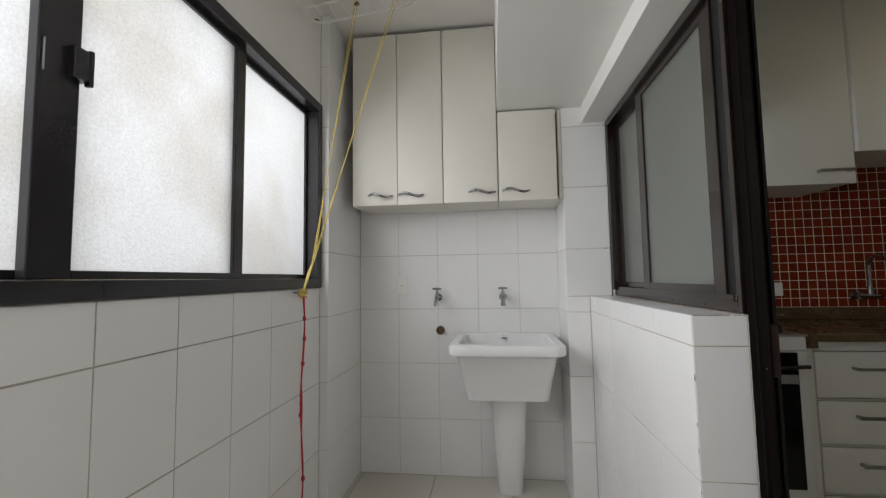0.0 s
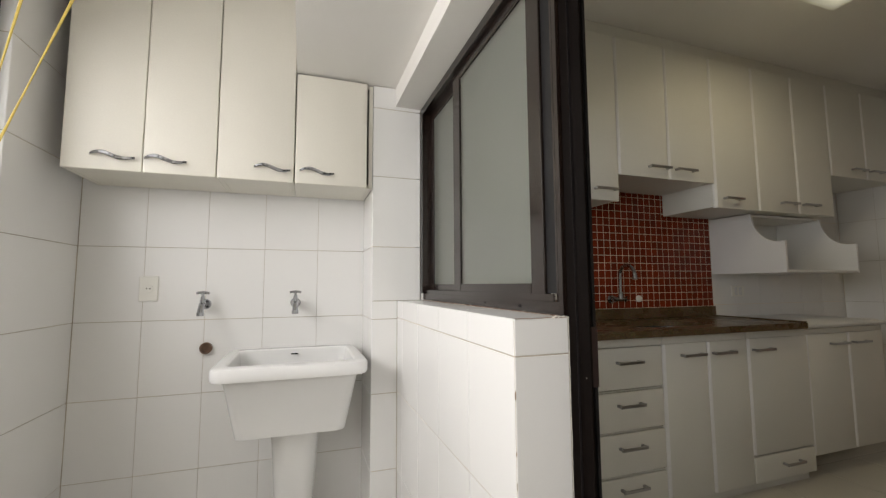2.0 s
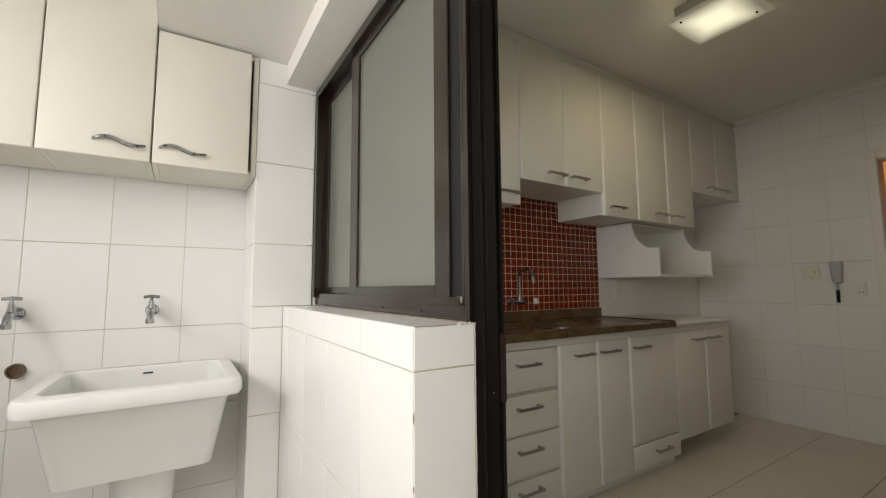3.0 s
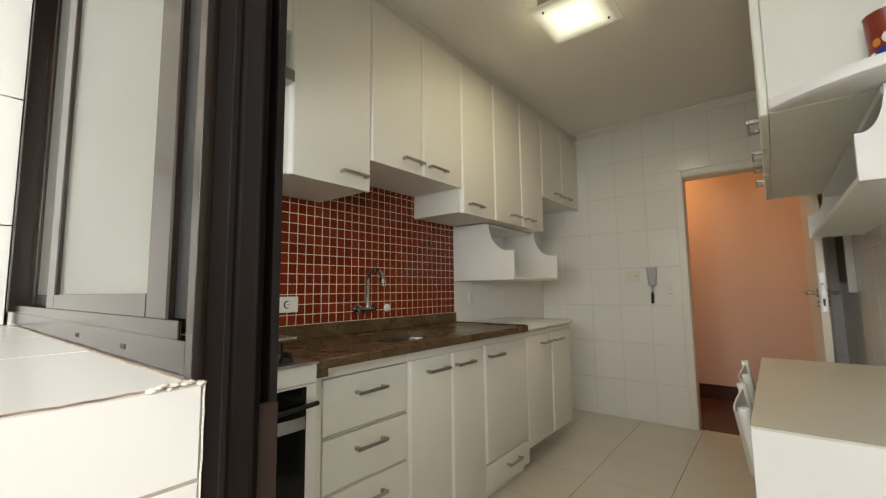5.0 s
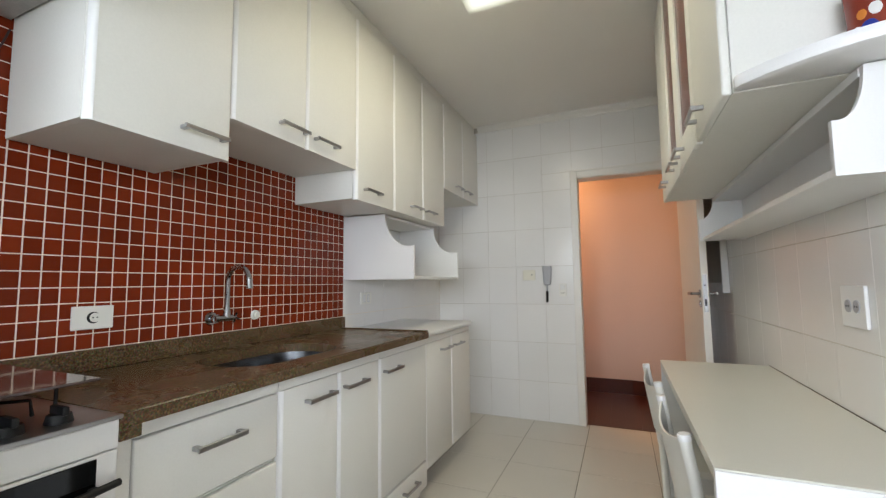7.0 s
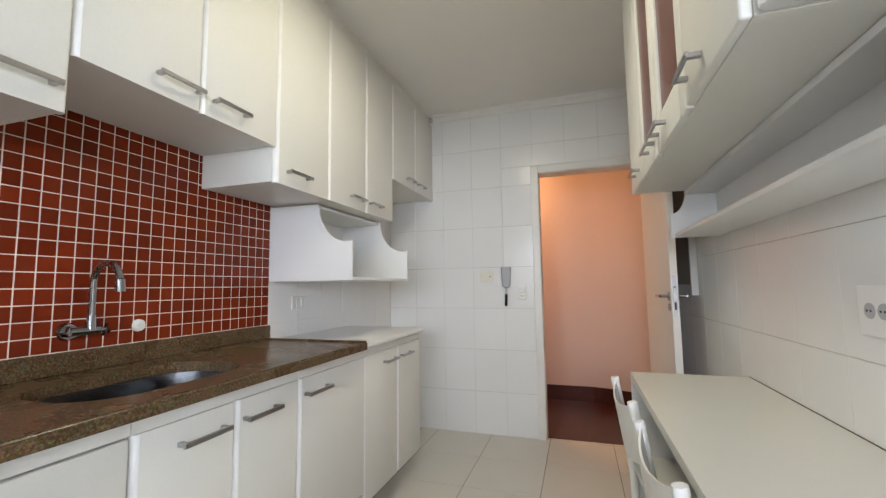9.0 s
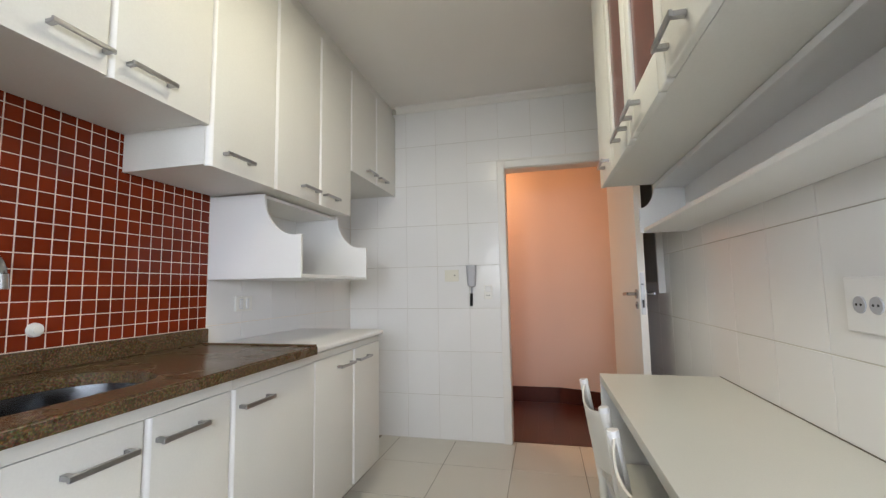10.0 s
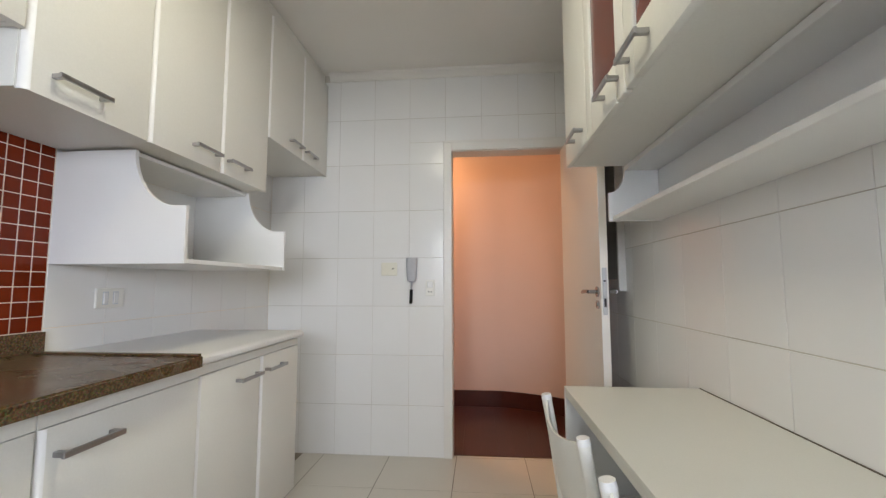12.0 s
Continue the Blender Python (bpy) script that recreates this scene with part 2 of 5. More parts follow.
def glowing(name, colour, strength, centre):
    m = bpy.data.materials.new(name)
    m.use_nodes = True
    n, l = m.node_tree.nodes, m.node_tree.links
    p = n["Principled BSDF"]
    p.inputs["Base Color"].default_value = (0.8, 0.8, 0.75, 1)
    p.inputs["Roughness"].default_value = 0.3
    geo = n.new("ShaderNodeNewGeometry")
    off = n.new("ShaderNodeVectorMath")
    off.operation = "SUBTRACT"
    off.inputs[1].default_value = centre
    size = n.new("ShaderNodeVectorMath")
    size.operation = "ABSOLUTE"
    split = n.new("ShaderNodeSeparateXYZ")
    away = n.new("ShaderNodeMath")
    away.operation = "SMOOTH_MAX"
    away.inputs[2].default_value = 0.05
    l.new(geo.outputs["Position"], off.inputs[0]), l.new(off.outputs[0], size.inputs[0]), l.new(size.outputs[0], split.inputs[0])
    l.new(split.outputs[0], away.inputs[0]), l.new(split.outputs[1], away.inputs[1])
    mr = n.new("ShaderNodeMapRange")
    mr.inputs[1].default_value, mr.inputs[2].default_value = 0.06, 0.175
    mr.inputs[3].default_value, mr.inputs[4].default_value = strength * 1.5, strength * 0.12
    l.new(away.outputs[0], mr.inputs[0])
    p.inputs["Emission Color"].default_value = (*colour, 1)
    l.new(mr.outputs[0], p.inputs["Emission Strength"])
    return m


M_LAMP = glowing("lit_lamp_glass", (0.94, 1.0, 0.80), 0.75, (2.60, 1.56, 2.580))
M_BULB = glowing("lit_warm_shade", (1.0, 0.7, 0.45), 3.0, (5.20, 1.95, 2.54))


# ---------------------------------------------------------------- building helpers
ORIGIN = {}


def thing(name, at, label, category, group="", kind=""):
    ob = new(name)
    ob.location = at
    ob.empty_display_size = 0.05
    ORIGIN[ob.name] = Vector(at)
    return tagged(ob, label, category, group, kind)


def part(name, bm, mat, parent=None, label="", smooth=False):
    """Links a bmesh, built in the world's coordinates, as one mesh under its thing or part."""
    base = ORIGIN.get(parent.name, Vector((0, 0, 0))) if parent else Vector((0, 0, 0))
    bm.normal_update()
    me = bpy.data.meshes.new(name)
    bm.to_mesh(me)
    bm.free()
    me.transform(Matrix.Translation(-base))
    me.materials.append(mat)
    if smooth:
        for f in me.polygons:
            f.use_smooth = True
        me.set_sharp_from_angle(angle=radians(33))
    ob = new(name, me)
    if parent:
        ob.parent = parent
    ORIGIN[ob.name] = base
    if label:
        ob["label"] = label
    return ob


def box(x, y, z, bev=0.0, seg=2, bm=None):
    """A box from three pairs of bounds, its edges rounded by bev; joined to bm if given."""
    own = bmesh.new()
    bmesh.ops.create_cube(own, size=1.0)
    for v in own.verts:
        v.co = Vector(((x[0] + x[1]) / 2 + v.co.x * (x[1] - x[0]), (y[0] + y[1]) / 2 + v.co.y * (y[1] - y[0]),
                       (z[0] + z[1]) / 2 + v.co.z * (z[1] - z[0])))
    if bev:
        bmesh.ops.bevel(own, geom=own.edges[:], offset=bev, segments=seg, affect="EDGES", profile=0.5)
    return merge(bm, own)


def merge(bm, own):
    if bm is None:
        return own
    table = {v: bm.verts.new(v.co) for v in own.verts}
    for f in own.faces:
        bm.faces.new([table[v] for v in f.verts])
    own.free()
    return bm


def tube(p0, p1, r0, r1=None, seg=16, bm=None, caps=True):
    """A round bar from p0 to p1."""
    p0, p1, r1 = Vector(p0), Vector(p1), r0 if r1 is None else r1
    own = bmesh.new()
    d = p1 - p0
    bmesh.ops.create_cone(own, cap_ends=caps, segments=seg, radius1=r0, radius2=r1, depth=d.length,
                          matrix=Matrix.Translation((p0 + p1) / 2) @ d.to_track_quat("Z", "Y").to_matrix().to_4x4())
    return merge(bm, own)


def sweep(points, radius, seg=8, bm=None):
    """A round bar along a line of points."""
    own = bmesh.new()
    pts = [Vector(p) for p in points]
    rings = []
    side = None
    for i, p in enumerate(pts):
        d = (pts[min(i + 1, len(pts) - 1)] - pts[max(i - 1, 0)]).normalized()
        side = (d.orthogonal() if side is None else side - d * side.dot(d)).normalized()
        up = d.cross(side)
        rings.append([own.verts.new(p + radius * (math.cos(a) * side + math.sin(a) * up)) for a in (2 * math.pi * k / seg for k in range(seg))])
    for a, b in zip(rings, rings[1:]):
        for k in range(seg):
            own.faces.new((a[k], a[(k + 1) % seg], b[(k + 1) % seg], b[k]))
    own.faces.new(rings[0][::-1]), own.faces.new(rings[-1])
    return merge(bm, own)


def rounded(cx, cy, w, d, r, z, n=5):
    """Points of a rounded rectangle at height z."""
    out = []
    for sx, sy, a0 in ((1, 1, 0), (-1, 1, 90), (-1, -1, 180), (1, -1, 270)):
        for k in range(n + 1):
            a = radians(a0 + 90 * k / n)
            out.append(Vector((cx + sx * (w / 2 - r) + r * math.cos(a), cy + sy * (d / 2 - r) + r * math.sin(a), z)))
    return out


def loft(rings, cap0=True, cap1=True, bm=None):
    own = bmesh.new()
    vs = [[own.verts.new(p) for p in ring] for ring in rings]
    k = len(vs[0])
    for a, b in zip(vs, vs[1:]):
        for i in range(k):
            own.faces.new((a[i], a[(i + 1) % k], b[(i + 1) % k], b[i]))
    if cap0:
        own.faces.new(vs[0][::-1])
    if cap1:
        own.faces.new(vs[-1])
    bmesh.ops.recalc_face_normals(own, faces=own.faces[:])
    return merge(bm, own)


def prism(profile, axis, a, b, bm=None, bev=0.0):
    """A flat outline of (u, v) pushed along an axis from a to b."""
    own = bmesh.new()

    def place(u, v, w):
        return {"x": (w, u, v), "y": (u, w, v), "z": (u, v, w)}[axis]
    lo = [own.verts.new(place(u, v, a)) for u, v in profile]
    hi = [own.verts.new(place(u, v, b)) for u, v in profile]
    k = len(profile)
    for i in range(k):
        own.faces.new((lo[i], lo[(i + 1) % k], hi[(i + 1) % k], hi[i]))
    own.faces.new(lo[::-1]), own.faces.new(hi)
    bmesh.ops.recalc_face_normals(own, faces=own.faces[:])
    if bev:
        bmesh.ops.bevel(own, geom=own.edges[:], offset=bev, segments=2, affect="EDGES", profile=0.5)
    return merge(bm, own)


def structure(name, bm, mat, label, category):
    return tagged(part(name, bm, mat, None), label, category, kind="structure")


TILE_MESH = {}


def tile_mesh(w, h, thick, mat, name):
    key = (round(w, 3), round(h, 3), thick, mat.name)
    if key not in TILE_MESH:
        c = min(0.0010 if thick < 0.005 else 0.0004, w / 4, h / 4)
        me = bpy.data.meshes.new(name)
        a, b = w / 2, h / 2
        me.from_pydata([(-a, -b, 0), (a, -b, 0), (a, b, 0), (-a, b, 0), (-a, -b, thick - c), (a, -b, thick - c), (a, b, thick - c), (-a, b, thick - c),
                        (c - a, c - b, thick), (a - c, c - b, thick), (a - c, b - c, thick), (c - a, b - c, thick)], [],
                       [(0, 1, 5, 4), (1, 2, 6, 5), (2, 3, 7, 6), (3, 0, 4, 7), (4, 5, 9, 8), (5, 6, 10, 9), (6, 7, 11, 10), (7, 4, 8, 11), (8, 9, 10, 11)])
        me.materials.append(mat)
        TILE_MESH[key] = me
    return TILE_MESH[key]


def minus(rect, hole):
    """What is left of a rectangle (u0, u1, v0, v1) outside a hole."""
    u0, u1, v0, v1 = rect
    a0, a1, b0, b1 = hole
    if a0 >= u1 or a1 <= u0 or b0 >= v1 or b1 <= v0:
        return [rect]
    out = []
    if v0 < b0:
        out.append((u0, u1, v0, b0))
    if b1 < v1:
        out.append((u0, u1, b1, v1))
    m0, m1 = max(v0, b0), min(v1, b1)
    if u0 < a0:
        out.append((u0, a0, m0, m1))
    if a1 < u1:
        out.append((a1, u1, m0, m1))
    return out


def tiles(parent, origin, u, v, du, dv, pitch, start, mat, gap=0.003, gap_u=None, thick=0.0018, holes=(), name="tile", tilt=0.12, stuff=None):
    """Lays tiles on a plane. u, v: its directions; du, dv: the stretch to cover; start: where a joint lies. Those whose middle stuff() picks become one joined part."""
    u, v, origin = Vector(u), Vector(v), Vector(origin)
    turn = Matrix((u, v, u.cross(v))).transposed().to_4x4()
    rng = random.Random(7)
    joined = [[], []]
    i0, i1 = math.floor((du[0] - start[0]) / pitch[0]), math.ceil((du[1] - start[0]) / pitch[0])
    j0, j1 = math.floor((dv[0] - start[1]) / pitch[1]), math.ceil((dv[1] - start[1]) / pitch[1])
    for j in range(j0, j1):
        for i in range(i0, i1):
            r = (max(du[0], start[0] + i * pitch[0]), min(du[1], start[0] + (i + 1) * pitch[0]),
                 max(dv[0], start[1] + j * pitch[1]), min(dv[1], start[1] + (j + 1) * pitch[1]))
            rects = [r]
            for h in holes:
                rects = [q for r_ in rects for q in minus(r_, h)]
            for a0, a1, b0, b1 in rects:
                w, hh = a1 - a0 - (gap_u or gap), b1 - b0 - gap
                if w < 0.008 or hh < 0.008:
                    continue
                cu, cv = (a0 + a1) / 2, (b0 + b1) / 2
                m = Matrix.Translation(origin + u * cu + v * cv) @ turn @ pose(0, 0, 0, rng.uniform(-tilt, tilt), rng.uniform(-tilt, tilt), 0)
                me = tile_mesh(w, hh, thick, mat, name)
                if stuff and stuff(cu, cv):
                    k = len(joined[0])
                    joined[0] += [m @ p.co for p in me.vertices]
                    joined[1] += [[k + q for q in f.vertices] for f in me.polygons]
                    continue
                ob = new(name, me)
                ob.parent = parent
                ob.matrix_local = m
    if joined[0]:
        me = bpy.data.meshes.new(name + "s")
        me.from_pydata(joined[0], [], joined[1])
        me.materials.append(mat)
        ob = new(name + "_field", me)
        ob.parent = parent
        ob["kind"] = "stuff"


def bar_handle(parent, x, y, z, length=0.155, axis="x", out=-1):
    """A flat bar on two square feet, in front of the face at y."""
    if axis == "x":
        bm = box((x, x + length), sorted((y + out * 0.026, y + out * 0.034)), (z - 0.007, z + 0.007), 0.0015, 1)
        for fx in (x + 0.004, x + length - 0.018):
            box((fx, fx + 0.014), sorted((y + out * 0.0005, y + out * 0.027)), (z - 0.006, z + 0.006), 0.001, 1, bm)
    else:
        bm = box((x - 0.007, x + 0.007), sorted((y + out * 0.026, y + out * 0.034)), (z, z + length), 0.0015, 1)
        for fz in (z + 0.004, z + length - 0.018):
            box((x - 0.006, x + 0.006), sorted((y + out * 0.0005, y + out * 0.027)), (fz, fz + 0.014), 0.001, 1, bm)
    return part("handle", bm, M_STEEL, parent, "brushed steel bar handle")


def wave_handle(parent, x, y, z, length=0.145):
    """A flat metal strip bent like a flat wave."""
    bm = bmesh.new()
    n = 20
    rows = []
    for k in range(n + 1):
        s = k / n
        zz = z + 0.009 * math.sin(2 * math.pi * s) - 0.004 * (s - 0.5)
        lift = 0.004 + 0.022 * math.sin(math.pi * s) ** 0.6
        half = 0.005 + 0.003 * math.sin(math.pi * s)
        yy = y - lift
        rows.append([bm.verts.new((x + s * length, yy + a, zz + b)) for a, b in ((0, -half), (-0.004, -half * 0.6), (-0.004, half * 0.6), (0, half), (0.003, 0))])
    for a, b in zip(rows, rows[1:]):
        for i in range(5):
            bm.faces.new((a[i], a[(i + 1) % 5], b[(i + 1) % 5], b[i]))
    bm.faces.new(rows[0]), bm.faces.new(rows[-1][::-1])
    bmesh.ops.recalc_face_normals(bm, faces=bm.faces[:])
    return part("handle", bm, M_CHROME, parent, "wavy chrome pull handle", smooth=True)


def front(x, y, z, thick=0.024, edge=0.019):
    """A cabinet front: x, z bounds, face at y. A wide edge makes a door with a broad round closing edge and a smaller round hinge edge."""
    if edge < 0.015:
        return box(x, (y, y + thick), z, min(edge, 0.004), 3)
    prof = [(x[0] + 0.001, y + thick)]
    for k in range(7):
        a = radians(90 * k / 6)
        prof.append((x[0] + 0.017 - 0.016 * math.cos(a), y + 0.021 - 0.021 * math.sin(a)))
    for k in range(5):
        a = radians(90 * k / 4)
        prof.append((x[1] - 0.009 + 0.009 * math.sin(a), y + 0.009 - 0.009 * math.cos(a)))
    prof.append((x[1], y + thick))
    own = prism(prof, "z", z[0], z[1])
    flat = [e for e in own.edges if abs(e.verts[0].co.z - e.verts[1].co.z) < 1e-5 and max(e.verts[0].co.y, e.verts[1].co.y) < y + 1e-4]
    bmesh.ops.bevel(own, geom=flat, offset=0.0012, segments=1, affect="EDGES")
    return own


def edge_strip(d, x, y, z):
    """The white plastic strip round the closing edge of a door."""
    arc = [radians(6 + 78 * k / 6) for k in range(7)]
    out = [(x + 0.017 - 0.0167 * math.cos(a), y + 0.021 - 0.0217 * math.sin(a)) for a in arc]
    back = [(x + 0.017 - 0.0155 * math.cos(a), y + 0.021 - 0.0205 * math.sin(a)) for a in arc[::-1]]
    part("edge_strip", prism(out + back, "z", z[0], z[1]), M_STRIP, d, "white plastic edge strip", smooth=True)


def carcass(c, x, y, z, mat, back, t=0.018, top=True):
    """Sides, bottom, top and back of a cabinet as parts of c."""
    part("side_panel", box((x[0], x[0] + t), y, z, 0.001, 1), mat, c)
    part("side_panel", box((x[1] - t, x[1]), y, z, 0.001, 1), mat, c)
    part("bottom_panel", box((x[0] + t + 0.0004, x[1] - t - 0.0004), y, (z[0] + 0.001, z[0] + t), 0.0006, 1), mat, c)
    if top:
        part("top_panel", box((x[0] + t + 0.0004, x[1] - t - 0.0004), y, (z[1] - t, z[1] - 0.001), 0.0006, 1), mat, c)
    part("back_panel", box((x[0] + t + 0.0004, x[1] - t - 0.0004), back, (z[0] + t + 0.0004, z[1] - t - 0.0004)), mat, c)


# ---------------------------------------------------------------- the shell
END_X, RED_Y, SOUTH_Y, CEIL_Z = 4.51, 2.68, 0.468, 2.66
BACK_Y, WIN_X, LOW_X, POST_X = 2.625, -0.815, 0.572, 0.745
T = 0.0018

floor = structure("floor", prism([(-1.0, -2.5), (POST_X, -2.5), (POST_X, 0.30), (END_X + 0.06, 0.30), (END_X + 0.06, 2.85), (-1.0, 2.85)], "z", -0.12, -T), M_GROUT_FLOOR, "beige ceramic tiled floor with brown joints", "floor")
hall_floor = structure("hall_floor", box((END_X + 0.06, 7.2), (-1.2, 3.4), (-0.12, -0.006)), M_SKIRT, "dark red-brown parquet floor of the hall", "floor")
wall_north = structure("wall_north", box((POST_X - 0.09, END_X + 0.12), (RED_Y + T, RED_Y + 0.17), (-0.12, CEIL_Z + 0.1)), M_GROUT_RED, "kitchen wall with red mosaic and white tiles", "wall")
wall_back = structure("wall_laundry_back", box((-1.05, POST_X - 0.09), (BACK_Y + T, RED_Y + 0.17), (-0.12, CEIL_Z + 0.1)), M_GROUT_OLD, "white tiled back wall of the laundry", "wall")

# end wall with the doorway
D0, D1, DZ = 0.565, 1.398, 2.089
bm = box((END_X + T, END_X + 0.12), (D1, 2.68), (-0.12, CEIL_Z + 0.1))
box((END_X + T, END_X + 0.12), (0.30, D0), (-0.12, CEIL_Z + 0.1), bm=bm)
box((END_X + T, END_X + 0.12), (D0, D1), (DZ, CEIL_Z + 0.1), bm=bm)
wall_east = structure("wall_east", bm, M_GROUT, "white tiled kitchen end wall with a doorway", "wall")
wall_south = structure("wall_south", box((POST_X, END_X + T), (0.30, SOUTH_Y - T), (-0.12, CEIL_Z + 0.1)), M_GROUT, "white tiled kitchen side wall above the table", "wall")

# laundry window wall with its opening, and the piers
# W0 is out of view, pushed south so more daylight reaches the kitchen
W0, W1, WZ0, WZ1 = -2.16, 2.122, 1.139, 2.102
wall_west_tiled = structure("wall_west_lower", box((WIN_X - 0.18, WIN_X - T), (-2.5, BACK_Y + T), (-0.12, WZ0)), M_GROUT_DARK, "white tiled laundry wall below the window", "wall")
bm = box((WIN_X - 0.18, WIN_X - T), (-2.5, BACK_Y + T), (WZ1, CEIL_Z + 0.1))
box((WIN_X - 0.18, WIN_X - T), (-2.5, W0), (WZ0, WZ1), bm=bm)
box((WIN_X - 0.18, WIN_X - T), (W1, BACK_Y + T), (WZ0, WZ1), bm=bm)
wall_west = structure("wall_west", bm, M_PLASTER, "white laundry wall with the long window", "wall")
pier_w = structure("wall_pier_west", box((WIN_X - T, -0.768 - T), (W1 + T, BACK_Y + T), (-0.12, CEIL_Z)), M_GROUT_OLD, "white tiled pier in the laundry corner", "wall")
pier_e = structure("wall_pier_east", box((0.458, POST_X - 0.09), (2.33 + T, BACK_Y + T), (-0.12, 2.09)), M_GROUT_OLD, "white tiled pier beside the laundry tub", "wall")
low_wall = structure("wall_low", box((LOW_X + T, 0.7045), (1.214 + T, 2.33 + T), (-0.12, 1.070)), M_GROUT_OLD, "white tiled parapet between laundry and kitchen", "wall")
structure("wall_low_kitchen", box((0.69, 0.742), (1.222, RED_Y + T), (-0.12, 1.070)), M_PLASTER, "kitchen side of the tiled parapet", "wall")
structure("wall_partition", box((0.69, 0.742), (2.33, RED_Y + T), (1.070, 2.0)), M_PLASTER, "short wall beside the partition window", "wall")
structure("wall_partition_south", box((LOW_X, POST_X), (-2.5, 0.46), (-0.12, 2.0)), M_PLASTER, "white wall beside the laundry doorway", "wall")
structure("wall_laundry_front", box((-1.05, LOW_X), (-2.5, -2.35), (-0.12, CEIL_Z + 0.1)), M_PLASTER, "unseen plain white wall closing the laundry", "wall")
beam = structure("beam", box((0.560, POST_X), (-2.5, 2.33), (2.0, 2.0895), 0.001, 1), M_PLASTER, "white plastered beam over the partition window", "beam")
structure("beam_end", box((0.659, POST_X), (2.332, RED_Y + T), (2.002, 2.0895)), M_PLASTER, "white plastered end of the beam", "beam")
structure("wall_over_beam", box((0.660, POST_X), (-2.5, RED_Y + T), (2.0905, CEIL_Z + 0.1)), M_PLASTER, "white plastered wall over the partition window", "wall")
structure("soffit", box((0.1115, 0.659), (-2.35, BACK_Y), (2.090, 2.60)), M_PLASTER, "white dropped plaster soffit in the laundry", "ceiling")
structure("ceiling_laundry", box((-1.05, 0.659), (-2.5, RED_Y + 0.17), (2.601, 2.78)), M_CEIL, "white laundry ceiling", "ceiling")
structure("ceiling", box((POST_X, END_X + 0.12), (0.30, RED_Y + 0.17), (CEIL_Z, CEIL_Z + 0.1)), M_CEIL, "off-white kitchen ceiling", "ceiling")

# cornice along the end wall and side walls
cor = [(0, 0), (0, -0.055), (0.012, -0.055), (0.016, -0.04), (0.030, -0.022), (0.044, -0.014), (0.048, 0)]
structure("cornice", prism([(END_X - a, CEIL_Z - 0.001 + b) for a, b in cor], "y", SOUTH_Y, 2.26), M_TRIM, "small white plaster cornice", "cornice")

# the hall behind the doorway
HX = 5.70
bend = [((1 - q) ** 2 * HX + 2 * q * (1 - q) * (HX - 0.10) + q * q * (HX - 0.75), (1 - q) ** 2 * 1.0 + 2 * q * (1 - q) * 0.52 - q * q * 0.25) for q in (k / 14 for k in range(15))]
face = [(HX, 3.4)] + bend + [(HX - 0.75, -1.2)]
hall = face + [(HX + 0.3, -1.2), (HX + 0.3, 3.4)]
curved = structure("wall_hall", prism(hall, "z", -0.12, 2.72), M_PEACH, "peach painted hall wall with a rounded corner", "wall")
for f in curved.data.polygons:
    f.use_smooth = True
curved.data.set_sharp_from_angle(angle=radians(20))
structure("wall_hall_back", box((END_X + 0.12, END_X + 0.135), (D1 + 0.06, 3.4), (-0.12, 2.72)), M_PEACH, "peach painted hall wall", "wall")
structure("wall_hall_back", box((END_X + 0.12, END_X + 0.135), (-1.2, D0 - 0.06), (-0.12, 2.72)), M_PEACH, "peach painted hall wall", "wall")
structure("wall_hall_side", box((END_X + 0.12, HX), (3.3, 3.4), (-0.12, 2.72)), M_PEACH, "peach painted hall wall", "wall")
structure("wall_hall_side", box((END_X + 0.12, HX), (-1.2, -1.1), (-0.12, 2.72)), M_PEACH, "peach painted hall wall", "wall")
structure("ceiling_hall", box((END_X + 0.12, 7.2), (-1.2, 3.4), (2.66, 2.78)), M_CEIL, "white hall ceiling", "ceiling")
sk = [(a - 0.018, b) for a, b in face]
structure("baseboard", prism(sk + [(a + 0.017, b) for a, b in sk[::-1]], "z", -0.006, 0.145), M_SKIRT, "dark wooden skirting board of the hall", "baseboard")

# door casing and lining
bm = box((END_X - 0.014, END_X + 0.002), (D1 - 0.019, D1 + 0.038), (0, DZ + 0.052), 0.004)
box((END_X - 0.014, END_X + 0.002), (D0 - 0.038, D0 + 0.019), (0, DZ + 0.052), 0.004, bm=bm)
box((END_X - 0.014, END_X + 0.002), (D0 + 0.019, D1 - 0.019), (DZ - 0.019, DZ + 0.050), 0.004, bm=bm)
box((END_X - 0.02, END_X - 0.013), (D0 - 0.036, D1 + 0.036), (DZ + 0.036, DZ + 0.0515), 0.002, bm=bm)
box((END_X + 0.003, END_X + 0.14), (D1 - 0.022, D1 - 0.001), (-0.005, DZ - 0.002), 0.002, bm=bm)
box((END_X + 0.003, END_X + 0.14), (D0 + 0.001, D0 + 0.022), (-0.005, DZ - 0.002), 0.002, bm=bm)
box((END_X + 0.003, END_X + 0.14), (D0 + 0.022, D1 - 0.022), (DZ - 0.024, DZ - 0.002), 0.002, bm=bm)
structure("door_frame", bm, M_TRIM, "white painted door casing and lining", "door frame")


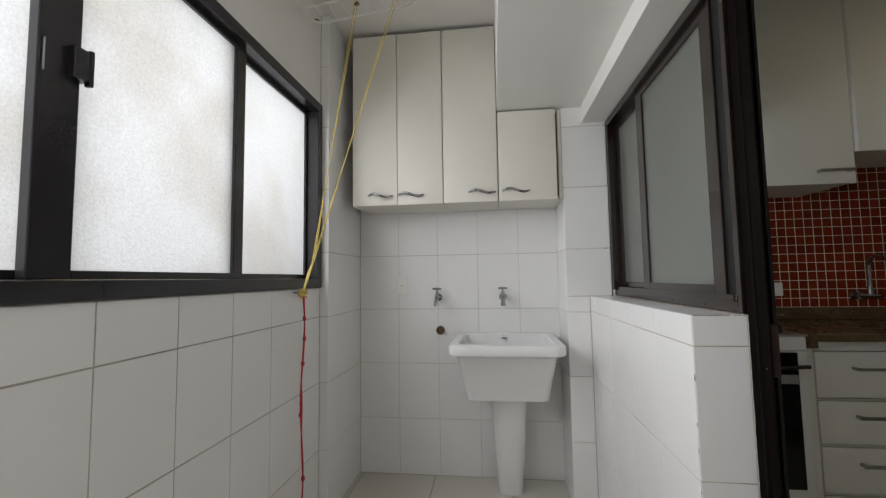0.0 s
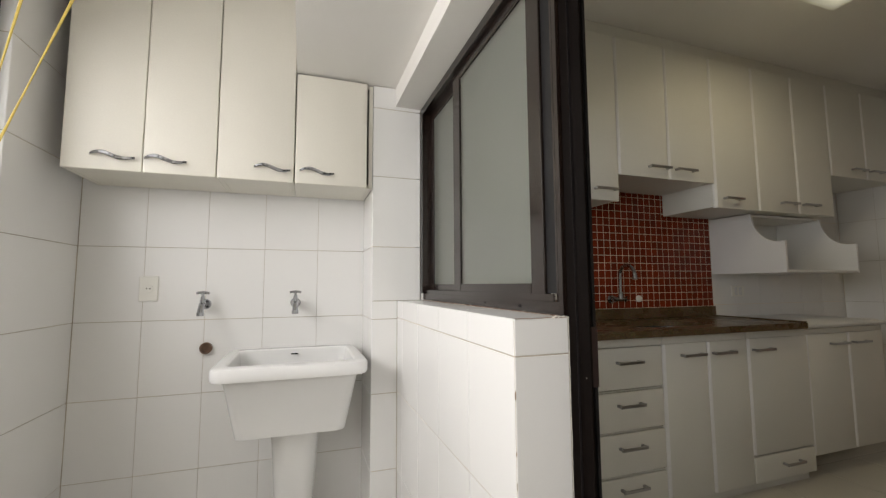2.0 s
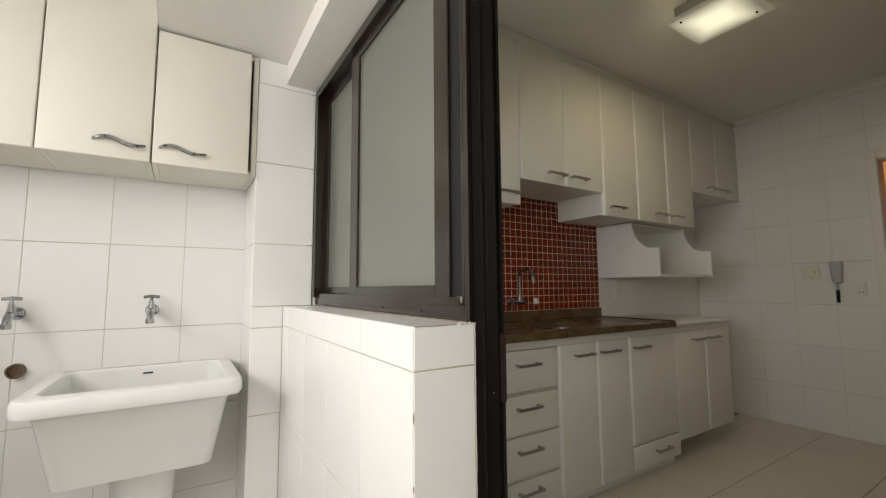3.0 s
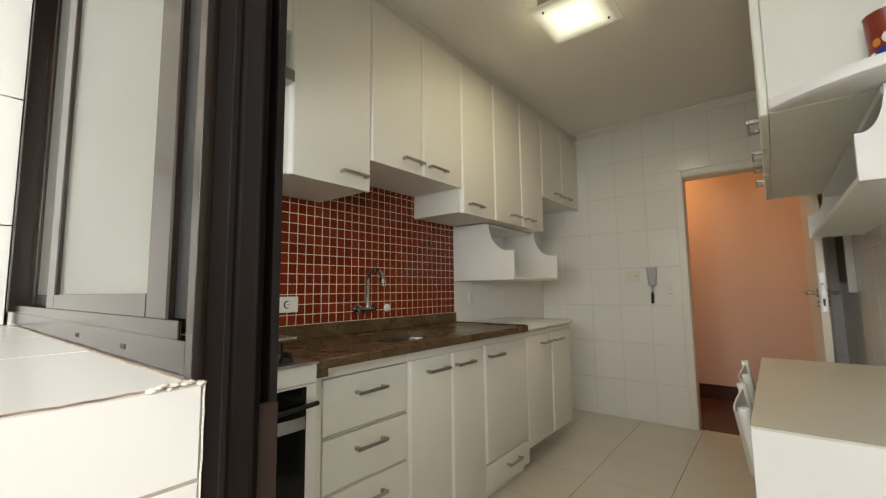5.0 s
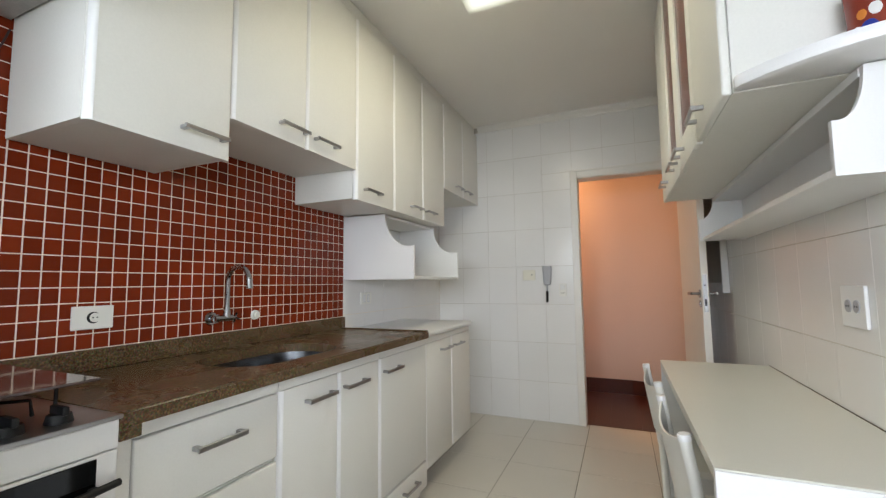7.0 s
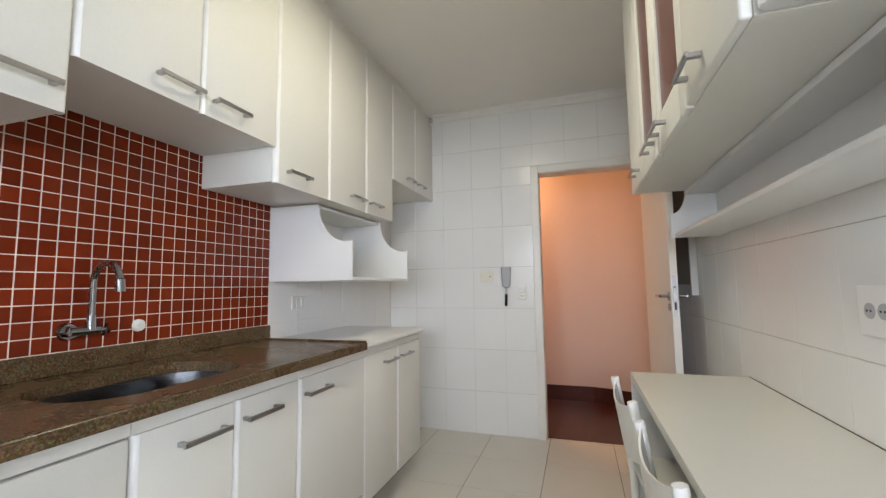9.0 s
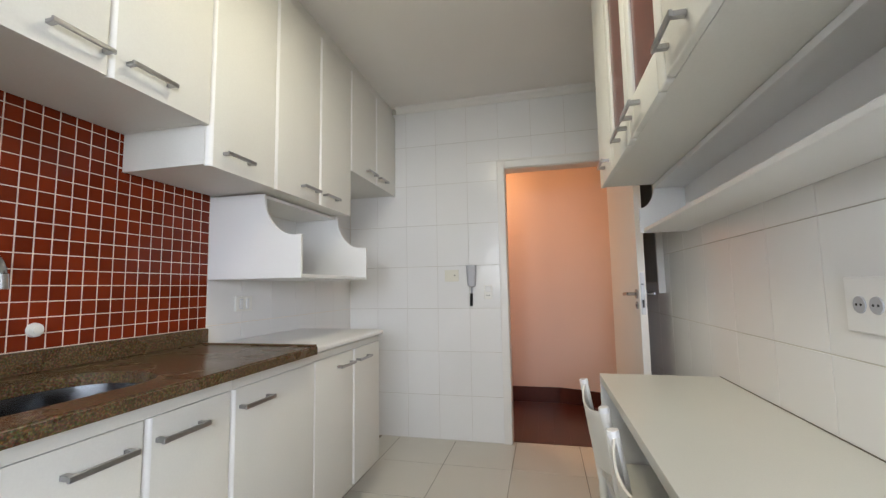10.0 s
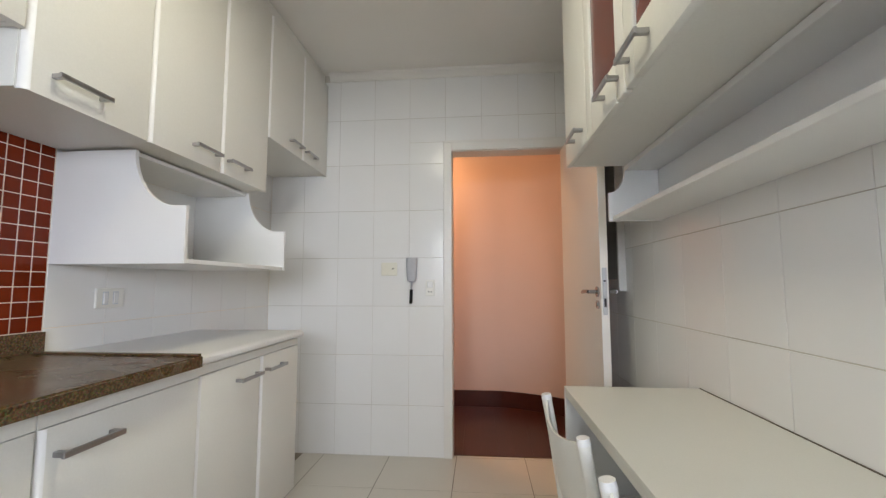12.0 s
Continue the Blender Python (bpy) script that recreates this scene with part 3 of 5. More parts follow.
def kitchen_door():
    d = thing("door", (END_X - 0.02, 0.622, 0.0), "white painted inner door standing open into the kitchen", "door", kind="structure")
    x0, x1, y0, y1 = 3.646, END_X - 0.016, 0.604, 0.640
    part("leaf", box((x0, x1), (y0, y1), (0.012, 2.04), 0.002), M_DOOR, d)
    bm = box((x0 - 0.002, x0 + 0.002), (0.612, 0.632), (1.00, 1.215), 0.0008, 1)
    box((x0 - 0.006, x0), (0.616, 0.628), (1.125, 1.15), 0.001, 1, bm)
    lock = part("lock_plate", bm, M_STEEL, d, "steel lock face plate")
    part("bolt_slot", box((x0 - 0.0028, x0 - 0.0018), (0.617, 0.627), (1.035, 1.075), 0.0003, 1), M_BLACK, lock, "dark bolt slot")
    part("latch_slot", box((x0 - 0.0028, x0 - 0.0018), (0.6165, 0.6275), (1.151, 1.158), 0.0003, 1), M_BLACK, lock, "dark latch slot")
    for s, yf in ((1, y1), (-1, y0)):
        bm = tube((x0 + 0.045, yf, 1.105), (x0 + 0.045, yf + s * 0.008, 1.105), 0.024)
        tube((x0 + 0.045, yf + s * 0.008, 1.105), (x0 + 0.045, yf + s * 0.045, 1.105), 0.009, bm=bm)
        sweep([(x0 + 0.045, yf + s * 0.045, 1.105), (x0 + 0.075, yf + s * 0.05, 1.106), (x0 + 0.115, yf + s * 0.05, 1.106), (x0 + 0.155, yf + s * 0.044, 1.100)], 0.009, 10, bm)
        part("lever_handle", bm, M_CHROME, d, "chrome lever handle", smooth=True)
        bm = tube((x0 + 0.045, yf, 1.045), (x0 + 0.045, yf + s * 0.007, 1.045), 0.020)
        tube((x0 + 0.045, yf + s * 0.007, 1.045), (x0 + 0.045, yf + s * 0.010, 1.045), 0.009, bm=bm)
        part("key_rose", bm, M_CHROME, d, smooth=True)
    for z in (0.25, 1.05, 1.85):
        part("hinge", tube((END_X - 0.012, 0.600, z), (END_X - 0.012, 0.600, z + 0.09), 0.007, seg=10), M_STEEL, d, smooth=True)


kitchen_door()


# ---------------------------------------------------------------- windows
def laundry_window():
    w = thing("window_1", (WIN_X - 0.05, 0.75, WZ0), "long dark aluminium sliding window with bright frosted panes", "window", kind="structure")
    xo, xi = WIN_X - 0.115, WIN_X + 0.012
    f = 0.048
    bm = box((xo, xi), (W0 + 0.002, W1 - 0.002), (WZ0 + 0.002, WZ0 + f), 0.003)
    box((xo, xi), (W0 + 0.002, W1 - 0.002), (WZ1 - f, WZ1 - 0.002), 0.003, bm=bm)
    box((xo, xi), (W1 - f, W1 - 0.002), (WZ0 + f, WZ1 - f), 0.003, bm=bm)
    box((xo, xi), (W0 + 0.002, W0 + f), (WZ0 + f, WZ1 - f), 0.003, bm=bm)
    part("window_frame", bm, M_DARKFR, w)
    z0, z1 = WZ0 + f + 0.001, WZ1 - f - 0.001
    # (from, to, plane, width of the two stiles); the last three, unseen, are added for daylight
    for a, b, x, sa, sb in ((1.42, W1 - f - 0.001, WIN_X - 0.062, 0.050, 0.014), (0.787, 1.490, WIN_X - 0.030, 0.089, 0.056),
                            (0.14, 0.866, WIN_X - 0.062, 0.055, 0.050), (-0.60, 0.19, WIN_X - 0.030, 0.05, 0.05), (-1.36, -0.55, WIN_X - 0.062, 0.05, 0.05), (W0 + f + 0.001, -1.31, WIN_X - 0.030, 0.05, 0.05)):
        bm = box((x - 0.013, x + 0.013), (a, a + sa), (z0, z1), 0.003)
        box((x - 0.013, x + 0.013), (b - sb, b), (z0, z1), 0.003, bm=bm)
        box((x - 0.013, x + 0.013), (a + sa, b - sb), (z0, z0 + 0.020), 0.002, bm=bm)
        box((x - 0.013, x + 0.013), (a + sa, b - sb), (z1 - 0.020, z1), 0.002, bm=bm)
        sash = part("sash", bm, M_DARKFR, w)
        g = part("pane", box((x - 0.002, x + 0.002), (a + sa - 0.004, b - sb + 0.004), (z0 + 0.016, z1 - 0.016)), M_FROST, sash, "bright frosted rolled glass pane")
        g.visible_shadow = False
    bm = box((WIN_X - 0.030, WIN_X + 0.002), (0.846, 0.884), (1.628, 1.699), 0.003)
    box((WIN_X - 0.012, WIN_X + 0.004), (0.879, 0.889), (1.620, 1.703), 0.002, bm=bm)
    part("latch", bm, M_DARKFR, w, "black window latch")
    part("latch_bar", box((WIN_X - 0.018, WIN_X - 0.012), (0.795, 0.798), (1.618, 1.688), 0.001, 1), M_STEEL, w)


def partition_window():
    w = thing("window_2", (0.71, 1.75, 1.076), "bronze aluminium sliding partition window with frosted panes", "window", kind="structure")
    x0, x1, y0, y1, z0, z1 = 0.684, 0.742, 1.218, 2.328, 1.077, 2.0
    bm = box((x0 + 0.012, x1), (y0 + 0.0152, y1), (z0, z0 + 0.030), 0.002)
    box((x0 + 0.0125, x0 + 0.0155), (y0 + 0.036, y1 - 0.032), (z0 + 0.029, z0 + 0.046), 0.0008, 1, bm)
    box((x0, x1), (y0, y1), (z1 - 0.034, z1), 0.002, bm=bm)
    box((x0, x1), (y1 - 0.030, y1), (z0 + 0.03, z1 - 0.034), 0.002, bm=bm)
    for a, b, c, d in ((0.0115, 0.058, 0.0, 0.0150), (0.0190, 0.058, 0.0152, 0.0230), (0.0205, 0.058, 0.0232, 0.0265), (0.0190, 0.058, 0.0267, 0.0345)):
        box((x0 + a, x0 + b), (y0 + c, y0 + d), (z0 + (0.03 if c else -0.002), z1 - 0.034), 0.0006, 1, bm)
    part("window_frame", bm, M_BRONZE, w)
    # Black block fills the gap beside the sash, standing for its shade.
    part("gap_filler", box((x0 + 0.0240, x1 - 0.002), (y0 + 0.0347, y0 + 0.0785), (z0 + 0.047, z1 - 0.036)), M_BLACK, w, "black filler for the dark gap beside the sash")
    bz0, bz1 = z0 + 0.031, z1 - 0.036
    for a, b, x, sa, sb in ((1.297, 1.917, x0 + 0.026, 0.060, 0.068), (1.850, y1 - 0.032, x0 + 0.048, 0.050, 0.045)):
        bm = box((x - 0.0095, x + 0.0095), (a, a + sa), (bz0, bz1), 0.002)
        box((x - 0.0095, x + 0.0095), (b - sb, b), (bz0, bz1), 0.002, bm=bm)
        box((x - 0.0095, x + 0.0095), (a + sa, b - sb), (bz0, bz0 + 0.040), 0.002, bm=bm)
        box((x - 0.0095, x + 0.0095), (a + sa, b - sb), (bz1 - 0.036, bz1), 0.002, bm=bm)
        sash = part("sash", bm, M_BRONZE, w)
        part("pane", box((x - 0.002, x + 0.002), (a + sa - 0.004, b - sb + 0.004), (bz0 + 0.035, bz1 - 0.032)), M_FROST2, sash, "grey-green frosted glass pane").visible_shadow = False
    for y in (1.40, 1.62):
        part("drain_slot", box((x0 + 0.0112, x0 + 0.014), (y, y + 0.016), (z0 + 0.010, z0 + 0.016), 0.0005, 1), M_BLACK, w)


def sliding_door_jamb():
    j = thing("door_jamb", (0.715, 1.18, 0.0), "tall bronze aluminium jamb of the sliding laundry door", "door frame", kind="structure")
    prof = [(0.7050, 1.2165), (0.7098, 1.195), (0.7155, 1.195), (0.7165, 1.190), (0.7180, 1.187), (0.7222, 1.1695), (0.7238, 1.1680), (0.7285, 1.1680), (0.7285, 1.2165)]
    part("profile", prism(prof, "z", 0.0, 1.998, bev=0.0007), M_JAMB, j)
    # This black strip carries the groove's shade as colour.
    part("groove_shade", box((0.7100, 0.7150), (1.1938, 1.1948), (0.001, 1.996)), M_RECESS, j, "black strip for the shade in the groove")
    part("recess_channel", prism([(0.7287, 1.2165), (0.7287, 1.198), (0.7450, 1.198), (0.7450, 1.184), (0.7530, 1.184), (0.7530, 1.2165)], "z", 0.0, 1.998, bev=0.001), M_RECESS, j, "near-black recessed channel of the sliding door")
    bm = box((0.7295, 0.7500), (1.176, 1.1835), (0.93, 1.055), 0.002)
    part("strike_plate", bm, material("rusty_plate", (0.030, 0.013, 0.010), 0.6, metal=0.2, vary=0.2, scale=40), j, "dark rusty strike plate")
    for z in (0.62, 0.95):
        part("screw", tube((0.7205, 1.1785, z), (0.7188, 1.1780, z), 0.0014, seg=10), M_HOODLIP, j)


def ledge_caulk():
    """Ragged white filler along the parapet's edges."""
    rng = random.Random(5)
    for name, a, b in (("end", (0.576, 1.2145, 1.0735), (0.7035, 1.2145, 1.0745)), ("post", (0.7047, 1.2135, 0.02), (0.7047, 1.2135, 1.074)), ("frame", (0.6952, 1.235, 1.0745), (0.6952, 2.32, 1.0745))):
        a, b = Vector(a), Vector(b)
        n = max(8, int((b - a).length / 0.012))
        pts = [a.lerp(b, k / n) + Vector([rng.uniform(-0.0005, 0.0005) for _ in range(3)]) for k in range(n + 1)]
        ob = structure("trim", sweep(pts, {"end": 0.0009, "post": 0.0008, "frame": 0.0012}[name], 6), M_CAULK if name == "post" else M_OLDCAULK, "thin ragged filler along the parapet edge", "trim")
    for k in range(12):
        own = bmesh.new()
        q = rng.uniform(0, 1)
        at = (0.669 + 0.034 * q + rng.uniform(-0.004, 0.002), 1.2135 + rng.uniform(-0.002, 0.006), 1.0745 + rng.uniform(-0.002, 0.002))
        bmesh.ops.create_icosphere(own, subdivisions=1, radius=rng.uniform(0.0016, 0.0036), matrix=Matrix.Translation(at) @ Matrix.Diagonal((1.3, 0.9, 0.7, 1)))
        structure("trim", own, M_CAULK, "lump of white filler on the parapet", "trim")


M_OLDCAULK = material("stained_filler", (0.30, 0.22, 0.16), 0.85, vary=0.4, scale=45, grain=0.15, grain_scale=300)
M_CAULK = material("cracked_filler", (0.72, 0.68, 0.62), 0.8, vary=0.25, scale=60, grain=0.15, grain_scale=400)
ledge_caulk()
laundry_window()
partition_window()
sliding_door_jamb()


# ---------------------------------------------------------------- kitchen, wall cabinets
def worn_corner():
    """Dark chipped spots down the outer corner of the parapet."""
    rng = random.Random(19)
    dark = material("chipped_edge", (0.27, 0.20, 0.14), 0.9, vary=0.3, scale=90)
    z = 0.10
    while z < 1.02:
        n = rng.uniform(0.005, 0.022)
        w = rng.uniform(0.0012, 0.0026)
        part("chip", box((LOW_X - 0.0006, LOW_X - 0.0006 + w), (1.2134, 1.2134 + w), (z, z + n), 0.0004, 1), dark, low_wall, "dark chipped spot")
        z += n + rng.uniform(0.04, 0.20)


worn_corner()


def wall_cabinet(x, z, doors, label, y=2.273, back=RED_Y - 0.002, left_panel=True, handle_z=0.055):
    """x, z: bounds; doors: (x0, x1, handle x or None)."""
    c = thing("wall_cabinet", ((x[0] + x[1]) / 2, (y + back) / 2, z[0]), label, "cabinet", "cabinets over the worktop")
    carcass(c, x, (y + 0.025, back - 0.0065), z, M_LAM, (back - 0.006, back))
    for a, b, h in doors:
        d = part("door", front((a, b + 0.0028), y, (z[0] - 0.006, z[1] - 0.004)), M_LAM, c, smooth=True)
        edge_strip(d, a, y, (z[0] - 0.005, z[1] - 0.005))
        if h:
            bar_handle(d, h, y, z[0] + handle_z)


TOP = 2.575
wall_cabinet((1.408, 1.822), (1.612, TOP), [(1.4085, 1.8185, 1.642)], "cream single-door wall cabinet with a steel bar handle")
wall_cabinet((1.8235, 2.553), (1.766, TOP), [(1.8245, 2.186, 2.030), (2.191, 2.5505, 2.232)], "cream two-door wall cabinet above the sink")
wall_cabinet((2.5545, 3.688), (1.618, TOP), [(2.5555, 2.929, 2.612), (2.934, 3.312, 3.130), (3.317, 3.687, 3.345)], "cream three-door wall cabinet above the open rack")
wall_cabinet((3.6895, 4.506), (1.912, TOP), [(3.6905, 4.096, 3.915), (4.101, 4.503, 4.125)], "cream short two-door wall cabinet over the fridge space")
wall_cabinet((0.760, 1.4065), (2.19, TOP), [(0.762, 1.082, 0.90), (1.087, 1.4055, 1.11)], "cream short wall cabinet above the cooker hood")
filler = thing("cabinet_filler", (2.6, 2.45, TOP), "cream filler strip between wall cabinets and ceiling", "cabinet trim")
part("strip", box((0.760, 4.506), (2.300, 2.316), (TOP + 0.001, CEIL_Z - 0.002), 0.001, 1), M_LAM, filler)


def scalloped_side(x, y_wall, depth, top_depth, z0, z_lip, z1, sign, thick=0.015, lip=0.035):
    """An upright whose front is cut in a quarter hollow. sign: -1 where the front lies towards -y."""
    pts = [(0, z0), (depth, z0), (depth, z_lip)]
    n = 12
    a, b = depth - lip - top_depth, z1 - z_lip
    for k in range(n + 1):
        s = radians(90 * k / n)
        pts.append((depth - lip - a * math.sin(s), z1 - b * math.cos(s)))
    pts.append((0, z1))
    return prism([(y_wall + sign * u, v) for u, v in pts], "x", x, x + thick, bev=0.001)


def plate_rack():
    r = thing("open_rack", (3.36, 2.43, 1.211), "white open rack with scalloped sides under the cabinets", "rack")
    for x in (2.999, 3.708):
        part("side_panel", scalloped_side(x, RED_Y - 0.002, 0.498, 0.300, 1.212, 1.410, 1.6115, -1), M_WHITE, r)
    part("shelf", box((3.0145, 3.7075), (2.184, RED_Y - 0.002), (1.213, 1.229), 0.002), M_WHITE, r)
    part("top_panel", box((3.0145, 3.7075), (2.392, 2.6695), (1.596, 1.6112), 0.001, 1), M_WHITE, r)
    part("back_panel", box((3.0145, 3.7075), (2.670, RED_Y - 0.0025), (1.229, 1.5955)), M_WHITE, r)


plate_rack()


def cooker_hood():
    h = thing("cooker_hood", (1.09, 2.44, 1.977), "grey slim cooker hood above the stove", "cooker hood")
    x0, x1, y0 = 0.800, 1.404, 2.250
    bm = prism([(y0, 1.972), (y0, 2.002), (y0 + 0.012, 2.01), (RED_Y - 0.12, 2.042), (RED_Y - 0.002, 2.044), (RED_Y - 0.002, 1.968), (y0 + 0.010, 1.968)], "x", x0, x1, bev=0.003)
    part("body", bm, M_HOOD, h)
    part("front_lip", box((x0 - 0.002, x1 + 0.0005), (y0 - 0.006, y0 - 0.0005), (1.966, 2.012), 0.002), M_HOODLIP, h, "dull dark steel front lip")
    part("slot", box((x0 + 0.16, x0 + 0.44), (y0 + 0.022, y0 + 0.034), (1.965, 1.9682), 0.001, 1), M_BLACK, h, "dark slot under the lip")
    for k in range(2):
        a = x0 + 0.03 + k * 0.28
        bm = box((a, a + 0.26), (y0 + 0.05, RED_Y - 0.06), (1.964, 1.9682), 0.001, 1)
        box((a + 0.018, a + 0.242), (y0 + 0.068, RED_Y - 0.078), (1.96, 1.965), 0.003, 2, bm)
        part("filter", bm, M_HOOD, h, "grey metal grease filter")
    part("switch", box((x0 + 0.06, x0 + 0.13), (y0 - 0.008, y0 - 0.006), (1.98, 1.994), 0.0008, 1), M_BLACK, h)


cooker_hood()
cable = thing("hood_cable", (1.30, 2.675, 1.80), "thin dark cable drooping below the cooker hood", "cable")
pts = [(1.114 + 0.288 * s, RED_Y - 0.006, 1.898 - 0.19 * s + 0.23 * s ** 6) for s in (k / 20 for k in range(21))]
part("cord", sweep(pts, 0.003, 6), material("dark_cord", (0.035, 0.008, 0.006), 0.5), cable, smooth=True)
hs = thing("wall_socket", (1.07, RED_Y - 0.006, 1.88), "ivory socket under the cooker hood", "socket")
part("plate", box((1.005, 1.123), (RED_Y - 0.012, RED_Y - 0.0005), (1.843, 1.920), 0.003), M_IVORY, hs)


# ---------------------------------------------------------------- kitchen, base cabinets
FY = 2.112
FILL_X = 1.418


def base_body(c, x, z0, z1, y=FY):
    carcass(c, x, (y + 0.025, RED_Y - 0.011), (z0, z1), M_LAM, (RED_Y - 0.0105, RED_Y - 0.002), top=False)
    part("front_rail", box((x[0] + 0.0185, x[1] - 0.0185), (y + 0.025, y + 0.040), (z1 - 0.075, z1)), M_LAM, c)
    part("top_rail", box((x[0] + 0.0005, x[1] - 0.0005), (y + 0.004, y + 0.0245), (0.8365, z1 - 0.0005), 0.001, 1), M_LAM, c)


def drawer_unit():
    c = thing("drawer_cabinet", (1.68, 2.4, 0.0), "cream base cabinet with four drawers", "cabinet", "cabinets under the worktop")
    base_body(c, (1.462, 1.903), 0.085, 0.879)
    part("plinth", box((1.462, 1.903), (FY + 0.045, FY + 0.06), (0.0, 0.084)), M_LAM, c)
    for z0, z1 in ((0.634, 0.832), (0.438, 0.619), (0.236, 0.424), (0.060, 0.221)):
        d = part("drawer", front((1.4645, 1.898), FY, (z0, z1), edge=0.005), M_LAM, c, smooth=True)
        part("drawer_lip", box((1.466, 1.896), (FY + 0.010, FY + 0.022), (z1 + 0.003, z1 + 0.009), 0.002), M_LAM, d)
        bar_handle(d, 1.601, FY, (z0 + z1) / 2 + 0.030)


def door_unit(x, doors, label, z0=0.060, z1=0.835, body0=0.085, feet=False, y=FY, top=0.879):
    c = thing("base_cabinet", ((x[0] + x[1]) / 2, 2.4, 0.0), label, "cabinet", "cabinets under the worktop")
    base_body(c, x, body0, top, y)
    if feet:
        part("plinth", box((x[0] + 0.01, x[1] - 0.01), (2.45, 2.465), (0.0, body0 - 0.001)), M_LAM, c)
    else:
        part("plinth", box(x, (y + 0.045, y + 0.06), (0.0, body0 - 0.001)), M_LAM, c)
    for a, b, h in doors:
        d = part("door", front((a, b + 0.0028), y, (z0, z1)), M_LAM, c, smooth=True)
        edge_strip(d, a, y, (z0 + 0.001, z1 - 0.001))
        bar_handle(d, h, y, 0.775, 0.158)
    return c


drawer_unit()
fp = thing("cabinet_filler", (1.44, 2.13, 0.0), "cream filler strip beside the stove", "cabinet trim")
part("strip", box((FILL_X + 0.002, 1.4605), (FY + 0.004, FY + 0.4), (0.0, 0.879), 0.002), M_LAM, fp)
door_unit((1.9045, 2.511), [(1.907, 2.208, 2.016), (2.215, 2.508, 2.236)], "cream two-door base cabinet under the sink")
c = door_unit((2.5125, 3.014), [(2.515, 3.011, 2.540)], "cream base cabinet with a door over a drawer", z0=0.207)
d = part("drawer", front((2.515, 3.011), FY - 0.001, (0.060, 0.196), edge=0.005), M_LAM, c, smooth=True)
bar_handle(d, 2.72, FY - 0.001, 0.140)
door_unit((3.0155, 3.774), [(3.019, 3.409, 3.226), (3.416, 3.772, 3.440)], "white two-door base cabinet at the end of the worktop", z0=0.137, body0=0.15, feet=True, y=FY + 0.008, top=0.868)


def worktop():
    w = thing("worktop", (2.2, 2.37, 0.88), "polished brown granite worktop with an upstand", "worktop")
    x0, x1, y0, y1, z0, z1 = FILL_X - 0.008, 2.966, 2.072, RED_Y - 0.001, 0.880, 0.915
    bm = bmesh.new()
    hole = rounded(SINK[0], SINK[1], SINK[2], SINK[3], SINK[3] * 0.42, z1, 8)
    outer = [Vector(p) for p in ((x0, y0, z1), (x1, y0, z1), (x1, y1, z1), (x0, y1, z1))]
    loops = []
    for ring in (outer, hole):
        vs = [bm.verts.new(p) for p in ring]
        loops += [bm.edges.new((vs[i], vs[(i + 1) % len(vs)])) for i in range(len(vs))]
    bmesh.ops.triangle_fill(bm, use_beauty=True, edges=loops)
    got = bmesh.ops.extrude_face_region(bm, geom=bm.faces[:])
    for v in got["geom"]:
        if isinstance(v, bmesh.types.BMVert):
            v.co.z = z0
    bmesh.ops.recalc_face_normals(bm, faces=bm.faces[:])
    edge = [e for e in bm.edges if all(abs(v.co.y - y0) < 1e-5 for v in e.verts) and all(v.co.z > z1 - 1e-5 for v in e.verts)]
    bmesh.ops.bevel(bm, geom=edge, offset=0.005, segments=3, affect="EDGES")
    part("slab", bm, M_GRANITE, w)
    part("upstand", box((0.765, x1 + 0.028), (RED_Y - 0.021, RED_Y - 0.0005), (0.9155, 0.983), 0.003), M_GRANITE, w)
    part("corner_block", box((x0, x0 + 0.046), (y0 + 0.001, y0 + 0.036), (0.852, 0.8795), 0.002), M_GRANITE, w)
    part("raised_lip", box((x1 - 0.022, x1), (y0 + 0.004, RED_Y - 0.022), (0.9155, 0.922), 0.002), M_GRANITE, w)


SINK = (2.110, 2.352, 0.54, 0.35)
worktop()


def sink():
    s = thing("sink", (SINK[0], SINK[1], 0.75), "brushed stainless steel sink bowl set in granite", "sink")
    cx, cy, w, d = SINK
    rings = [rounded(cx, cy, w + 0.03, d + 0.03, d * 0.45, 0.8785, 8), rounded(cx, cy, w - 0.002, d - 0.002, d * 0.42, 0.879, 8),
             rounded(cx, cy, w - 0.010, d - 0.010, d * 0.41, 0.85, 8), rounded(cx, cy, w - 0.030, d - 0.030, d * 0.38, 0.735, 8),
             rounded(cx, cy, w - 0.070, d - 0.070, d * 0.30, 0.718, 8), rounded(cx, cy, 0.07, 0.07, 0.034, 0.712, 8)]
    part("bowl", loft(rings, cap0=False), M_BOWL, s, smooth=True)
    part("drain", tube((cx, cy, 0.7125), (cx, cy, 0.7155), 0.034, seg=24), M_CHROME, s, smooth=True)


sink()
wt = thing("side_worktop", (3.39, 2.39, 0.87), "white laminate worktop with a rounded front edge", "worktop")
bm = prism([(2.108, 0.874), (2.102, 0.880), (2.100, 0.888), (2.102, 0.896), (2.110, 0.902), (2.125, 0.904), (RED_Y - 0.002, 0.904), (RED_Y - 0.002, 0.870), (2.125, 0.870)], "x", 2.9675, 3.790)
part("top", bm, M_WHITE, wt, smooth=True)


